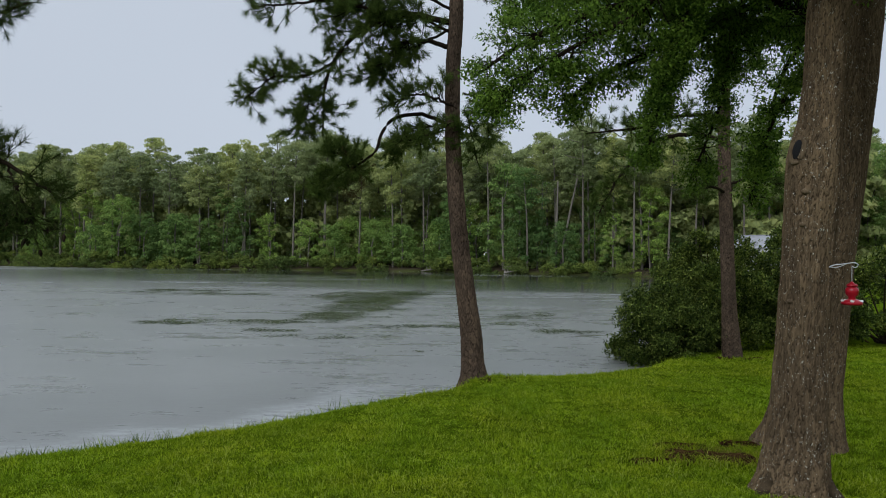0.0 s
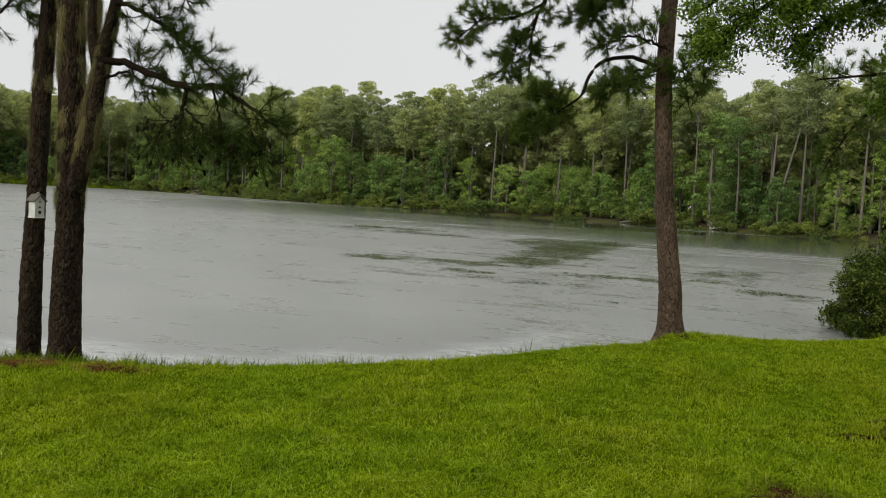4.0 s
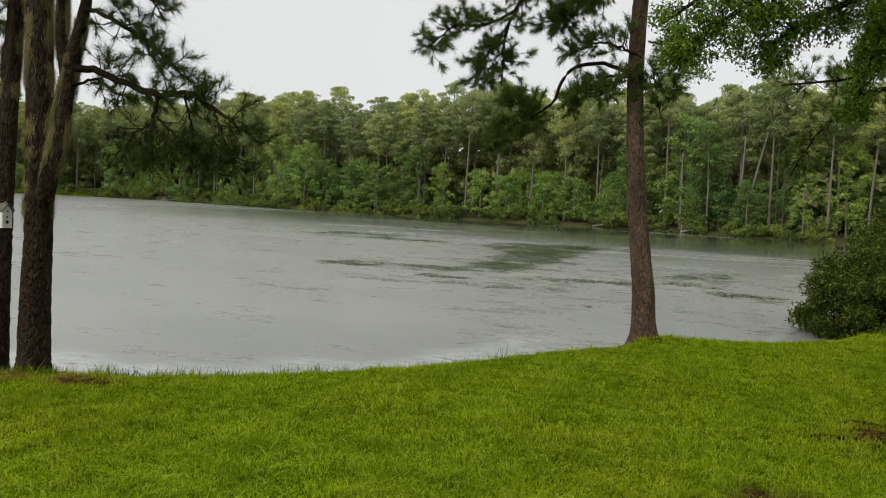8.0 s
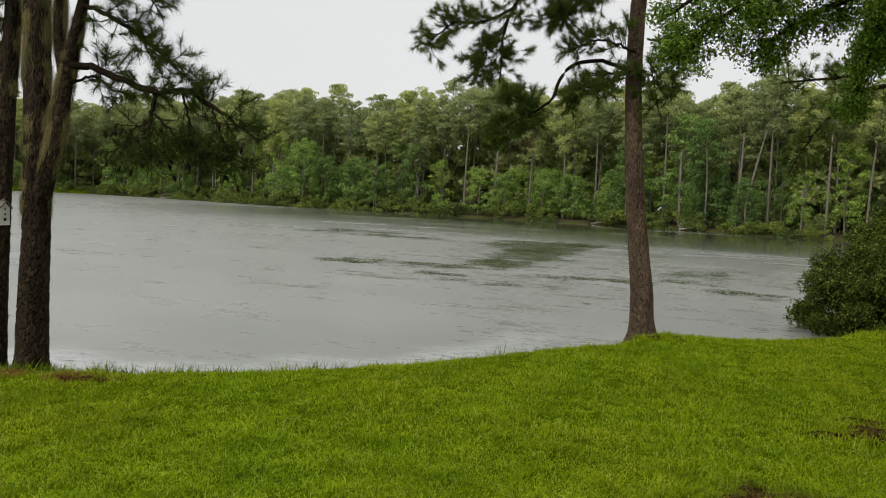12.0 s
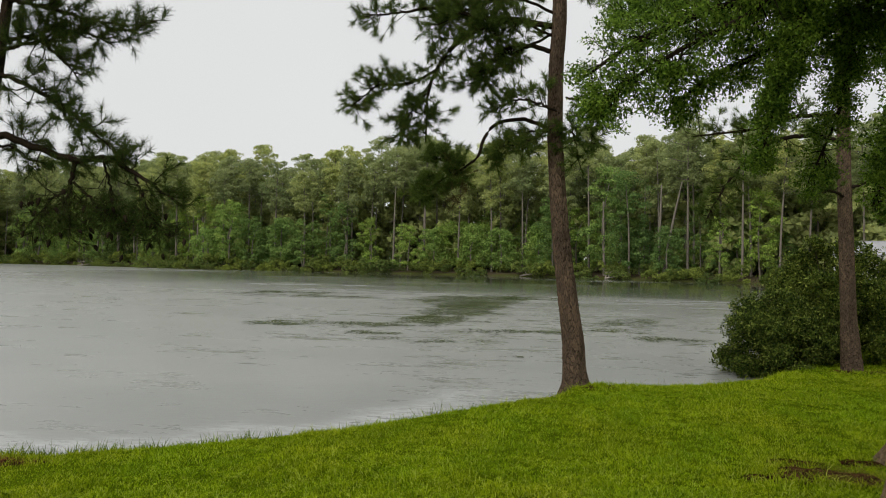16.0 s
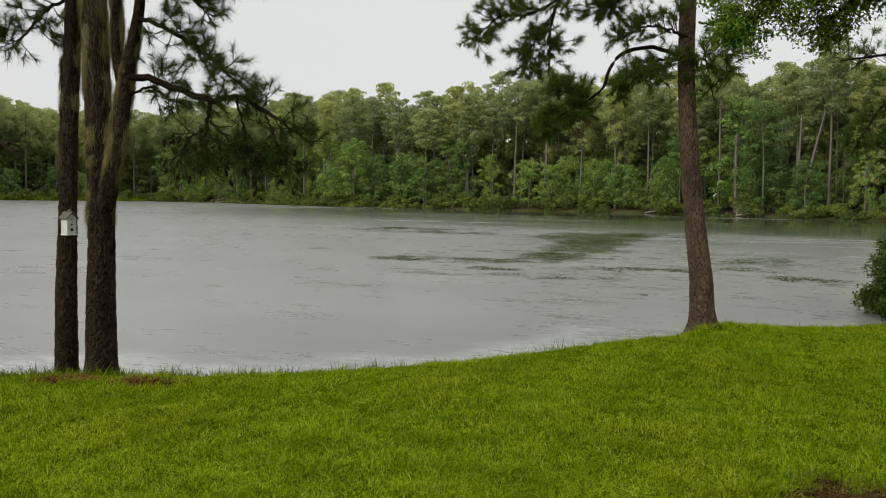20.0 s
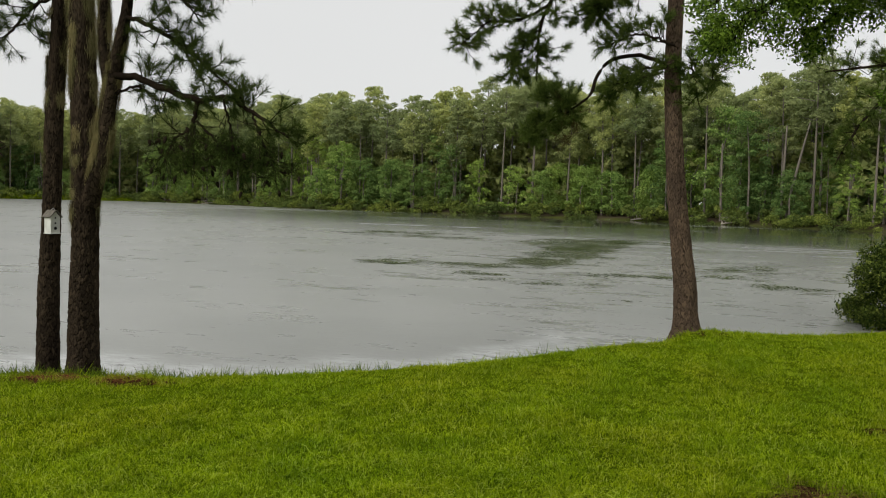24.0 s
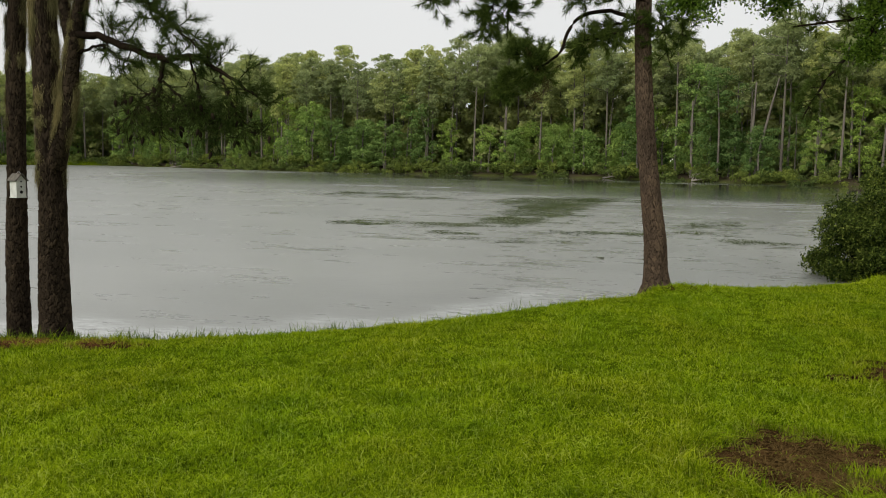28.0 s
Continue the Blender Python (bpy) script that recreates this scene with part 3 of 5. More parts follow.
def crown_limbs(tree, rng, top, low, high, count, reach):
    """The upper crown, above what the camera sees."""
    for k in range(count):
        z = low + (high - low) * (k + rng.uniform(0, 0.8)) / count
        a = rng.uniform(0, 2 * math.pi)
        way = np.array([math.cos(a), math.sin(a), 0.1])
        size = reach * (1.1 - 0.6 * (z - low) / (high - low)) * rng.uniform(0.7, 1.1)
        start = np.array([np.interp(z, top[:, 2], top[:, 0]), np.interp(z, top[:, 2], top[:, 1]), z])
        pine_limb(tree, rng, [start, start + way * size * 0.5 + [0, 0, 0.25], start + way * size], 0.045, 16, 0.8, 0.3, 0.3, 22, 0.2, width=0.006)


def lakeside_pine():
    rng = np.random.default_rng(11)
    z = on(0.5, 12.4)
    tree = thing("pine_tree", (0, 0, 0), "tall slender pine with reddish plated bark on the lake bank", "tree")
    line = np.array([(0.52, 12.4, z - 0.12), (0.505, 12.4, z + 0.10), (0.48, 12.4, z + 0.34), (0.455, 12.4, 0.4), (0.36, 12.4, 1.1), (0.24, 12.4, 2.1), (0.15, 12.4, 3.4), (0.14, 12.4, 4.6), (0.18, 12.4, 6.0), (0.1, 12.5, 10.0), (0.2, 12.6, 15.5)])
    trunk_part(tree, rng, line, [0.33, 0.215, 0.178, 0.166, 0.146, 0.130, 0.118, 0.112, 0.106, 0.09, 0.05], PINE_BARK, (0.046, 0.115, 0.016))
    # the long upper limb that arches out over the water and droops
    pine_limb(tree, rng, [(0.08, 12.4, 5.35), (-0.6, 12.3, 5.46), (-1.09, 12.25, 5.3), (-1.49, 12.2, 5.0), (-1.76, 12.2, 4.59), (-1.88, 12.2, 4.19), (-1.9, 12.2, 3.5)], 0.05, 72, 0.6, 0.0, 0.2)
    pine_limb(tree, rng, [(-1.7, 12.2, 4.65), (-2.2, 12.1, 4.4), (-2.65, 12.0, 4.35), (-3.05, 11.9, 4.0)], 0.026, 48, 0.5, 0.15, 0.1)
    pine_limb(tree, rng, [(-0.9, 12.1, 5.4), (-1.7, 12.0, 5.55), (-2.4, 12.0, 5.5), (-2.9, 12.0, 5.45)], 0.03, 36, 0.55, 0.1, 0.15)
    pine_limb(tree, rng, [(0.1, 12.4, 4.95), (-0.3, 12.3, 5.02), (-0.7, 12.25, 4.95), (-1.0, 12.2, 4.6)], 0.042, 46, 0.55, -0.3, 0.35)
    # the lower limb with its kinked, drooping end
    low = pine_limb(tree, rng, [(0.05, 12.4, 3.72), (-0.3, 12.3, 3.85), (-0.75, 12.2, 3.78), (-0.95, 12.15, 3.55), (-1.08, 12.1, 3.25), (-1.3, 12.0, 3.03), (-1.7, 11.9, 2.8), (-2.05, 11.9, 2.55)], 0.034, 40, 0.30, 0.0, 0.70, 84)
    pine_limb(tree, rng, [(0.08, 12.4, 3.7), (-0.25, 12.5, 3.7), (-0.6, 12.55, 3.5), (-0.9, 12.6, 3.35)], 0.022, 34, 0.45, -0.1, 0.2)
    pine_limb(tree, rng, [(-1.25, 12.0, 3.1), (-1.5, 11.95, 3.15), (-1.75, 11.9, 3.2)], 0.016, 26, 0.3, 0.5, 0.1)
    pine_limb(tree, rng, [(0.2, 12.3, 3.95), (-0.15, 12.2, 4.1), (-0.5, 12.1, 4.12), (-0.85, 12.1, 3.95)], 0.022, 34, 0.4, 0.2, 0.15)
    pine_limb(tree, rng, [(0.2, 12.3, 3.75), (-0.1, 12.2, 3.6), (-0.4, 12.15, 3.45), (-0.7, 12.1, 3.4)], 0.018, 30, 0.35, -0.1, 0.1)
    pine_limb(tree, rng, [(0.3, 12.3, 4.2), (0.55, 12.2, 4.1), (0.68, 12.1, 3.7), (0.7, 12.1, 3.35)], 0.018, 26, 0.3, -0.2, 0.1)
    v, f = needles(rng, rng.normal(size=(16, 3)) * (0.14, 0.1, 0.2) + (-1.42, 11.95, 2.72), rng.normal(size=(16, 3)) + (0, 0, -1.0), 40, 0.15)
    part("dead_needles", mesh("dead_needles", v, f), DEAD_NEEDLES, low, "browned hanging needles")
    pine_limb(tree, rng, [(0.14, 12.5, 5.3), (-0.35, 12.55, 5.05), (-0.8, 12.55, 4.75), (-1.16, 12.5, 4.5)], 0.024, 40, 0.5, -0.1, 0.3)
    pine_limb(tree, rng, [(0.13, 12.4, 5.95), (-0.63, 12.4, 5.9), (-1.34, 12.3, 5.72), (-1.88, 12.25, 5.5)], 0.035, 52, 0.6, 0.0, 0.25)
    pine_limb(tree, rng, [(-1.85, 12.2, 4.3), (-2.1, 12.1, 4.0), (-2.25, 12.0, 3.6)], 0.016, 30, 0.4, -0.2, 0.2)
    pine_limb(tree, rng, [(0.2, 12.4, 3.6), (0.4, 12.3, 3.65), (0.5, 12.2, 3.2)], 0.02, 18, 0.4, 0.1, 0.3)
    pine_limb(tree, rng, [(0.2, 12.5, 5.8), (0.8, 12.6, 6.1), (1.5, 12.7, 6.0)], 0.04, 24, 0.6, 0.2, 0.3)
    pine_limb(tree, rng, [(0.1, 12.4, 5.2), (-0.4, 12.1, 5.33), (-0.9, 12.0, 5.25), (-1.3, 11.95, 5.0)], 0.024, 46, 0.45, -0.05, 0.25)
    pine_limb(tree, rng, [(0.13, 12.4, 5.55), (-0.5, 12.2, 5.75), (-1.1, 12.1, 5.6), (-1.6, 12.0, 5.35)], 0.026, 46, 0.5, -0.05, 0.25)
    crown_limbs(tree, rng, line, 6.3, 15.3, 15, 2.4)
    return tree


def second_pine():
    rng = np.random.default_rng(12)
    z = on(6.13, 16.45)
    tree = thing("pine_tree", (0, 0, 0), "straight grey-brown pine standing before a dense bush", "tree")
    line = np.array([(6.13, 16.45, z - 0.15), (6.05, 16.45, 0.6), (5.98, 16.45, 2.2), (5.92, 16.45, 4.5), (5.9, 16.5, 9.0), (6.0, 16.6, 14.0)])
    trunk_part(tree, rng, line, [0.22, 0.148, 0.134, 0.124, 0.10, 0.05], PINE_BARK)
    pine_limb(tree, rng, [(5.95, 16.4, 4.1), (5.2, 16.2, 4.2), (4.4, 16.0, 4.05), (3.85, 15.9, 3.6), (3.45, 15.9, 3.05), (3.15, 15.9, 2.45)], 0.05, 46, 0.6, 0.0, 0.3)
    pine_limb(tree, rng, [(5.95, 16.4, 4.6), (5.0, 16.2, 4.6), (4.0, 16.0, 4.3), (2.9, 15.9, 4.15)], 0.05, 60, 0.7, 0.1, 0.3)
    pine_limb(tree, rng, [(5.95, 16.4, 3.0), (5.5, 16.1, 3.1), (5.1, 15.9, 2.75)], 0.03, 22, 0.5, 0.1, 0.3)
    pine_limb(tree, rng, [(6.0, 16.4, 3.2), (6.6, 16.2, 3.3), (7.3, 16.0, 3.0)], 0.03, 26, 0.5, 0.1, 0.3)
    crown_limbs(tree, rng, line, 5.5, 13.8, 14, 2.3)
    return tree


def hanging_moss(parent, rng, line, radii, low, high, clumps, long):
    """Beards of moss: clumps of fine strands rooted on the bark, each hanging straight down."""
    top = low + (high - low) * rng.uniform(0, 1, clumps)
    about = radians(30) + radians(180) * rng.integers(0, 2, clumps) + rng.normal(scale=0.55, size=clumps)
    size = rng.uniform(0.35, 1.3, clumps)
    per = 200
    z = np.repeat(top, per) + rng.normal(scale=0.06, size=clumps * per) * np.repeat(size, per)
    a = np.repeat(about, per) + rng.normal(scale=0.20, size=clumps * per)
    count = len(z)
    x, y = np.interp(z, line[:, 2], line[:, 0]), np.interp(z, line[:, 2], line[:, 1])
    r = np.interp(z, line[:, 2], radii) + rng.uniform(-0.004, 0.014, count)
    root = np.stack([x + r * np.cos(a), y + r * np.sin(a), z], -1)
    tall = (long * np.repeat(size, per) * rng.uniform(0.25, 1.15, count))[:, None]
    side = np.stack([-np.sin(a), np.cos(a), 0 * a], -1) * rng.uniform(0.0008, 0.0020, (count, 1))
    sway = rng.normal(size=(count, 3)) * (0.012, 0.012, 0)
    foot = z - tall[:, 0]
    under = np.stack([np.interp(foot, line[:, 2], line[:, 0]) - x, np.interp(foot, line[:, 2], line[:, 1]) - y, 0 * z], -1)
    out = np.stack([np.cos(a), np.sin(a), 0 * a], -1)
    curl = rng.normal(size=(count, 3)) * (0.014, 0.014, 0)
    one = root + curl + 0.3 * under + out * 0.010 - tall * (0, 0, 0.33)
    two = root + sway - 0.6 * curl + 0.62 * under + out * 0.006 - tall * (0, 0, 0.68)
    end = root + sway * 1.5 + 0.95 * under - tall * (0, 0, 1)
    v = np.stack([root, one - side, one + side, two - side, two + side, end], 1).reshape(-1, 3)
    k = 6 * np.arange(count)[:, None]
    strands = np.concatenate([k + [0, 1, 2], k + [1, 3, 2], k + [2, 3, 4], k + [3, 5, 4]])
    part("moss", mesh("moss", v, strands), MOSS, parent, "tan-grey hanging moss")


def mossy_pines():
    rng = np.random.default_rng(13)
    z = on(-6.0, 7.1)
    tree = thing("pine_tree", (0, 0, 0), "dark forked pine hung with grey moss on the bank", "tree")
    line = np.array([(-5.99, 7.1, z - 0.12), (-5.99, 7.1, z + 0.09), (-5.985, 7.1, z + 0.32), (-5.98, 7.1, 0.4), (-5.96, 7.1, 1.0), (-5.96, 7.1, 2.3), (-6.03, 7.1, 4.0), (-6.15, 7.1, 7.0), (-6.2, 7.1, 13.0)])
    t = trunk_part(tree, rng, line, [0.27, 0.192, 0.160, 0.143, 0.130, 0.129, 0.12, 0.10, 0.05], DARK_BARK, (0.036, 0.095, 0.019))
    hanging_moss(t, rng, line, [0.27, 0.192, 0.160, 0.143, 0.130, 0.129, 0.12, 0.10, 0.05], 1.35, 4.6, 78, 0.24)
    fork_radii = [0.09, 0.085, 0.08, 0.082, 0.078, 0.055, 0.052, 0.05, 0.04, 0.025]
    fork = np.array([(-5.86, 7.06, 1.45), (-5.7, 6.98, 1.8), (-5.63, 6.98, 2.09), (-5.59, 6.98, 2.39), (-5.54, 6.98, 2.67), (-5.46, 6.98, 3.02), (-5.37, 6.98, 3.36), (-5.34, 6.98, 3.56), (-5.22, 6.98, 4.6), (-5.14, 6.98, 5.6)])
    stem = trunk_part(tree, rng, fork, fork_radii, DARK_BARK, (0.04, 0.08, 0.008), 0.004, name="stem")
    hanging_moss(stem, rng, fork, fork_radii, 1.75, 3.3, 52, 0.22)
    twin_radii = [0.06, 0.058, 0.056, 0.054, 0.045, 0.025]
    twin = np.array([(-5.54, 6.98, 2.65), (-5.59, 6.98, 2.84), (-5.63, 6.98, 3.16), (-5.63, 6.98, 3.58), (-5.63, 7.0, 4.8), (-5.68, 7.05, 6.5)])
    stem = trunk_part(tree, rng, twin, twin_radii, DARK_BARK, (0.04, 0.08, 0.008), 0.004, name="stem")
    hanging_moss(stem, rng, twin, twin_radii, 2.75, 4.2, 16, 0.20)
    dark = dict(bark_material=SHADED_LIMB_BARK, needle=SHADED_NEEDLES, width=0.0024)
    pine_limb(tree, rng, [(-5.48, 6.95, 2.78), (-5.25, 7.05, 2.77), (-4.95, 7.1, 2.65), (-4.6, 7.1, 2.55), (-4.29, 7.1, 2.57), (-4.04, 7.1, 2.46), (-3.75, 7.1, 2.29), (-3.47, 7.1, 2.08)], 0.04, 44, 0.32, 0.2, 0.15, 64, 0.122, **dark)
    sparse = dict(tuft=24, long=0.115, needle=SHADED_NEEDLES, bark_material=SHADED_LIMB_BARK, width=0.0022, cone=16, stout=0.0055)
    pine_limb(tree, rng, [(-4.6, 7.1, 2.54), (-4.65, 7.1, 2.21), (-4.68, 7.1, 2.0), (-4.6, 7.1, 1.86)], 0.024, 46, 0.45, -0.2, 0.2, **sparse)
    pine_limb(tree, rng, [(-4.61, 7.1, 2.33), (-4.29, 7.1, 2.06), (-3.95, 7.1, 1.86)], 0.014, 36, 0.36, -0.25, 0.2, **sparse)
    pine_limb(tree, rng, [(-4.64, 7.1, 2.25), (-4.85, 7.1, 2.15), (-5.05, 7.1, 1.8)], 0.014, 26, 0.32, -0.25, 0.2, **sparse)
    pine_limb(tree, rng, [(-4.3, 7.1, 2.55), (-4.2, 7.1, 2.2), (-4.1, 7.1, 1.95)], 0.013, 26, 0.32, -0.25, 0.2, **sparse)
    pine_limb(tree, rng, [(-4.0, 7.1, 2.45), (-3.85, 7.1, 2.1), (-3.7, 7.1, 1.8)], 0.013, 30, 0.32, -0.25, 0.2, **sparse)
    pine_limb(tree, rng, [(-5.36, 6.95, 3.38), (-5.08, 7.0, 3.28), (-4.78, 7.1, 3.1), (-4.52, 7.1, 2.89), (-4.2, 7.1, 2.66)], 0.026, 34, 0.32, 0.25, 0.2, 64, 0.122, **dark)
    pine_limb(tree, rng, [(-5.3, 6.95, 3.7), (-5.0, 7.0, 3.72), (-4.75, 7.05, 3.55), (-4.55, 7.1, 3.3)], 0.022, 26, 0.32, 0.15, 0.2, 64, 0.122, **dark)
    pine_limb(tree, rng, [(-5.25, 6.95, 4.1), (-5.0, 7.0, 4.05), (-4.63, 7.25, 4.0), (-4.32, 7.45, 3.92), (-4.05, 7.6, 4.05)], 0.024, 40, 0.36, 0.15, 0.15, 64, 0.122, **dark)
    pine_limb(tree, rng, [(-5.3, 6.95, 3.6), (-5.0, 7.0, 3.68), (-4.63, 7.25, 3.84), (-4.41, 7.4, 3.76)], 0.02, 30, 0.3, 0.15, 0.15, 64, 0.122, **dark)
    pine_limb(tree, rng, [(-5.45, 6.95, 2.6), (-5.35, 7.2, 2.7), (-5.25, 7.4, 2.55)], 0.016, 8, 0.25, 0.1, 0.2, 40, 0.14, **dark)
    crown_limbs(tree, rng, line, 5.5, 12.8, 14, 2.2)
    z = on(-6.58, 7.25)
    other = thing("pine_tree", (0, 0, 0), "dark-barked pine bearing a white birdhouse", "tree")
    line = np.array([(-6.6, 7.25, z - 0.12), (-6.595, 7.25, z + 0.09), (-6.585, 7.25, z + 0.32), (-6.57, 7.25, 0.4), (-6.53, 7.25, 1.3), (-6.48, 7.25, 2.4), (-6.4, 7.25, 4.2), (-6.6, 7.25, 8.0), (-6.7, 7.3, 13.0)])
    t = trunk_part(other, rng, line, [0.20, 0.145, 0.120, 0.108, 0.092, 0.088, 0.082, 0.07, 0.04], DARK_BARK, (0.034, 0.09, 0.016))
    hanging_moss(t, rng, line, [0.20, 0.145, 0.120, 0.108, 0.092, 0.088, 0.082, 0.07, 0.04], 1.95, 3.6, 22, 0.24)
    pine_limb(other, rng, [(-6.42, 7.25, 3.7), (-6.6, 7.15, 3.6), (-6.8, 7.1, 3.4), (-7.0, 7.05, 3.22), (-7.25, 7.0, 3.3)], 0.02, 26, 0.36, 0.1, 0.2, 64, 0.122, **dark)
    crown_limbs(other, rng, line, 5.0, 12.8, 13, 2.0)


def dead_branch_pine():
    rng = np.random.default_rng(15)
    z = on(-8.1, 5.9)
    tree = thing("pine_tree", (0, 0, 0), "bank pine with a bare dead branch reaching out", "tree")
    line = np.array([(-8.1, 5.9, z - 0.15), (-8.1, 5.9, 1.0), (-8.15, 5.9, 3.0), (-8.2, 5.9, 7.0), (-8.2, 5.9, 11.0)])
    trunk_part(tree, rng, line, [0.19, 0.14, 0.12, 0.09, 0.04], DARK_BARK)
    crown_limbs(tree, rng, line, 5.5, 10.8, 10, 1.6)
    fork = (-6.68, 6.5, 2.07)
    arms = [([(-8.05, 5.95, 2.45), (-7.4, 6.25, 2.3), fork, (-6.57, 6.5, 2.09), (-6.43, 6.5, 2.04)], [0.026, 0.020, 0.015, 0.011, 0.005]),
            ([fork, (-6.59, 6.5, 2.03), (-6.52, 6.5, 1.98), (-6.44, 6.5, 1.91)], [0.012, 0.011, 0.009, 0.005]),
            ([(-6.52, 6.5, 1.98), (-6.46, 6.5, 2.0), (-6.41, 6.5, 2.015)], [0.009, 0.008, 0.005])]
    bare_wood = joined([tube(glide(stops, 16), radii, 6, 0.06, rng) for stops, radii in arms])
    part("dead_branch", mesh("dead_branch", *clean(*bare_wood), smooth=True), SHADED_LIMB_BARK, tree, "bare dark forked dead branch")


def leafy_bough(tree, rng, line, thick, count, length, size=0.047, per=56, lift=-0.15, first=0.12, cloud=0.058):
    """An oak bough: the branch with twigs, and its leaves."""
    line = glide(line, 26)
    tubes, points, ways = twigs(rng, line, first, int(1.5 * count), length, lift, 0.006)
    pieces = [tube(line, [thick, thick * 0.7, thick * 0.2], 7)] + tubes
    limb = part("limb", mesh("limb", *clean(*joined(pieces)), smooth=True), SHADED_LIMB_BARK, tree)
    spots = np.repeat(points, per, 0) + rng.normal(size=(len(points) * per, 3)) * (cloud, cloud, cloud * 0.7)
    v, f = leaves(rng, spots, size)
    part("leaves", mesh("leaves", v, f), OAK_LEAF, limb, "small glossy green oak leaves")


def oaks():
    rng = np.random.default_rng(14)
    z = on(2.62, 5.75)
    tree = thing("oak_tree", (0, 0, 0), "grey-brown oak trunk flecked with lichen, flared at its foot", "tree")
    line = np.array([(2.58, 5.78, z - 0.14), (2.61, 5.78, z + 0.10), (2.645, 5.78, 0.40), (2.66, 5.78, 0.93), (2.70, 5.78, 1.65), (2.73, 5.78, 2.08), (2.745, 5.78, 2.34), (2.79, 5.78, 2.62), (2.818, 5.78, 2.9), (2.85, 5.78, 3.36), (2.9, 5.8, 4.0), (3.0, 5.9, 6.0), (3.1, 6.0, 8.5)])
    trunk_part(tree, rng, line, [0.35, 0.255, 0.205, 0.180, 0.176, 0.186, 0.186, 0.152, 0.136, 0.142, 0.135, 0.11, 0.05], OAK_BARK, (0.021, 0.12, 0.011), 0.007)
    for way, reach in ((203, 0.44), (318, 0.40)):
        dx, dy = math.cos(radians(way)), math.sin(radians(way))
        stops = [(2.62 + 0.12 * dx, 5.78 + 0.12 * dy, z + 0.26), (2.61 + 0.22 * dx, 5.78 + 0.22 * dy, z + 0.09), (2.6 + reach * dx, 5.78 + reach * dy, z - 0.04)]
        v, f = tube(glide(stops, 14), [0.09, 0.065, 0.02], 12, 0.04, rng)
        me = mesh("root_flare", *clean(v, f), smooth=True)
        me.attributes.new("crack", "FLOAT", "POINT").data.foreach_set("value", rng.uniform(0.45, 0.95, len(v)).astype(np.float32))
        part("root_flare", me, OAK_BARK, tree)
    ring = np.linspace(0, 2 * np.pi, 25)
    scar_at = np.array([2.588, 5.69, 2.40])
    rim = scar_at + np.sin(ring)[:, None] * np.array([0.030, -0.034, 0.0]) + np.cos(ring)[:, None] * np.array([0.022, 0.0, 0.088])
    knot, f = tube(rim, [0.022, 0.022], 8, 0.08, rng)
    scar = part("branch_scar", mesh("branch_scar", *clean(knot, f), smooth=True), OAK_BARK, tree, "healed branch scar round a dark hollow")
    bm = bmesh.new()
    bmesh.ops.create_uvsphere(bm, u_segments=14, v_segments=8, radius=1.0, matrix=Matrix.Translation(scar_at) @ Matrix.Rotation(radians(-42), 4, "Z") @ Matrix.Rotation(radians(12), 4, "Y") @ Matrix.Diagonal((0.040, 0.024, 0.084, 1)))
    part("hollow", bm, BLACK, scar)
    for kx, ky, kz, size in ((2.62, 5.63, 2.10, 0.030), (2.60, 5.64, 1.86, 0.024), (2.77, 5.655, 2.62, 0.028), (2.90, 5.68, 3.02, 0.034), (2.53, 5.68, 1.30, 0.022)):
        bm = bmesh.new()
        bmesh.ops.create_uvsphere(bm, u_segments=10, v_segments=7, radius=size, matrix=Matrix.Translation((kx, ky, kz)) @ Matrix.Diagonal((1.1, 0.9, 0.8, 1)))
        part("bark_knot", bm, OAK_BARK, tree)
    leafy_bough(tree, rng, [(2.9, 5.85, 4.7), (2.85, 7.0, 4.9), (2.45, 8.3, 4.5), (1.66, 8.5, 4.3), (0.91, 8.6, 4.0), (0.37, 8.7, 3.65)], 0.07, 66, 0.62, first=0.3)
    leafy_bough(tree, rng, [(2.3, 8.0, 4.5), (2.04, 8.22, 4.2), (1.34, 8.37, 3.85), (0.78, 8.45, 3.5), (0.5, 8.46, 3.2)], 0.035, 60, 0.5)
    leafy_bough(tree, rng, [(2.85, 5.9, 4.1), (2.75, 7.2, 4.7), (2.6, 8.1, 4.35), (2.42, 8.25, 3.8), (2.30, 8.3, 3.3), (2.15, 8.3, 2.62)], 0.045, 92, 0.26, size=0.042, first=0.4)
    leafy_bough(tree, rng, [(2.9, 5.9, 4.4), (3.1, 7.6, 4.6), (3.3, 8.9, 4.1), (3.15, 8.95, 3.3), (2.84, 9.0, 2.5)], 0.04, 66, 0.4, size=0.042, first=0.4)
    leafy_bough(tree, rng, [(2.95, 6.0, 5.2), (3.1, 7.4, 5.0), (2.54, 8.6, 4.1), (1.84, 8.8, 3.7), (1.37, 8.87, 3.4)], 0.06, 64, 0.62, first=0.35)
    leafy_bough(tree, rng, [(2.95, 6.0, 5.4), (3.2, 7.8, 5.0), (2.49, 9.25, 4.75), (1.64, 9.45, 4.8), (0.8, 9.55, 4.6)], 0.06, 64, 0.65, first=0.35)
    leafy_bough(tree, rng, [(2.6, 7.4, 4.8), (2.2, 8.2, 4.9), (1.7, 8.8, 4.9), (1.1, 9.2, 4.7)], 0.04, 56, 0.6)
    for k in range(9):
        a, up = 0.7 * k, 5.0 + 0.35 * k
        s = np.array([3.0, 5.9, up])
        way = np.array([math.cos(a), math.sin(a), 0.25])
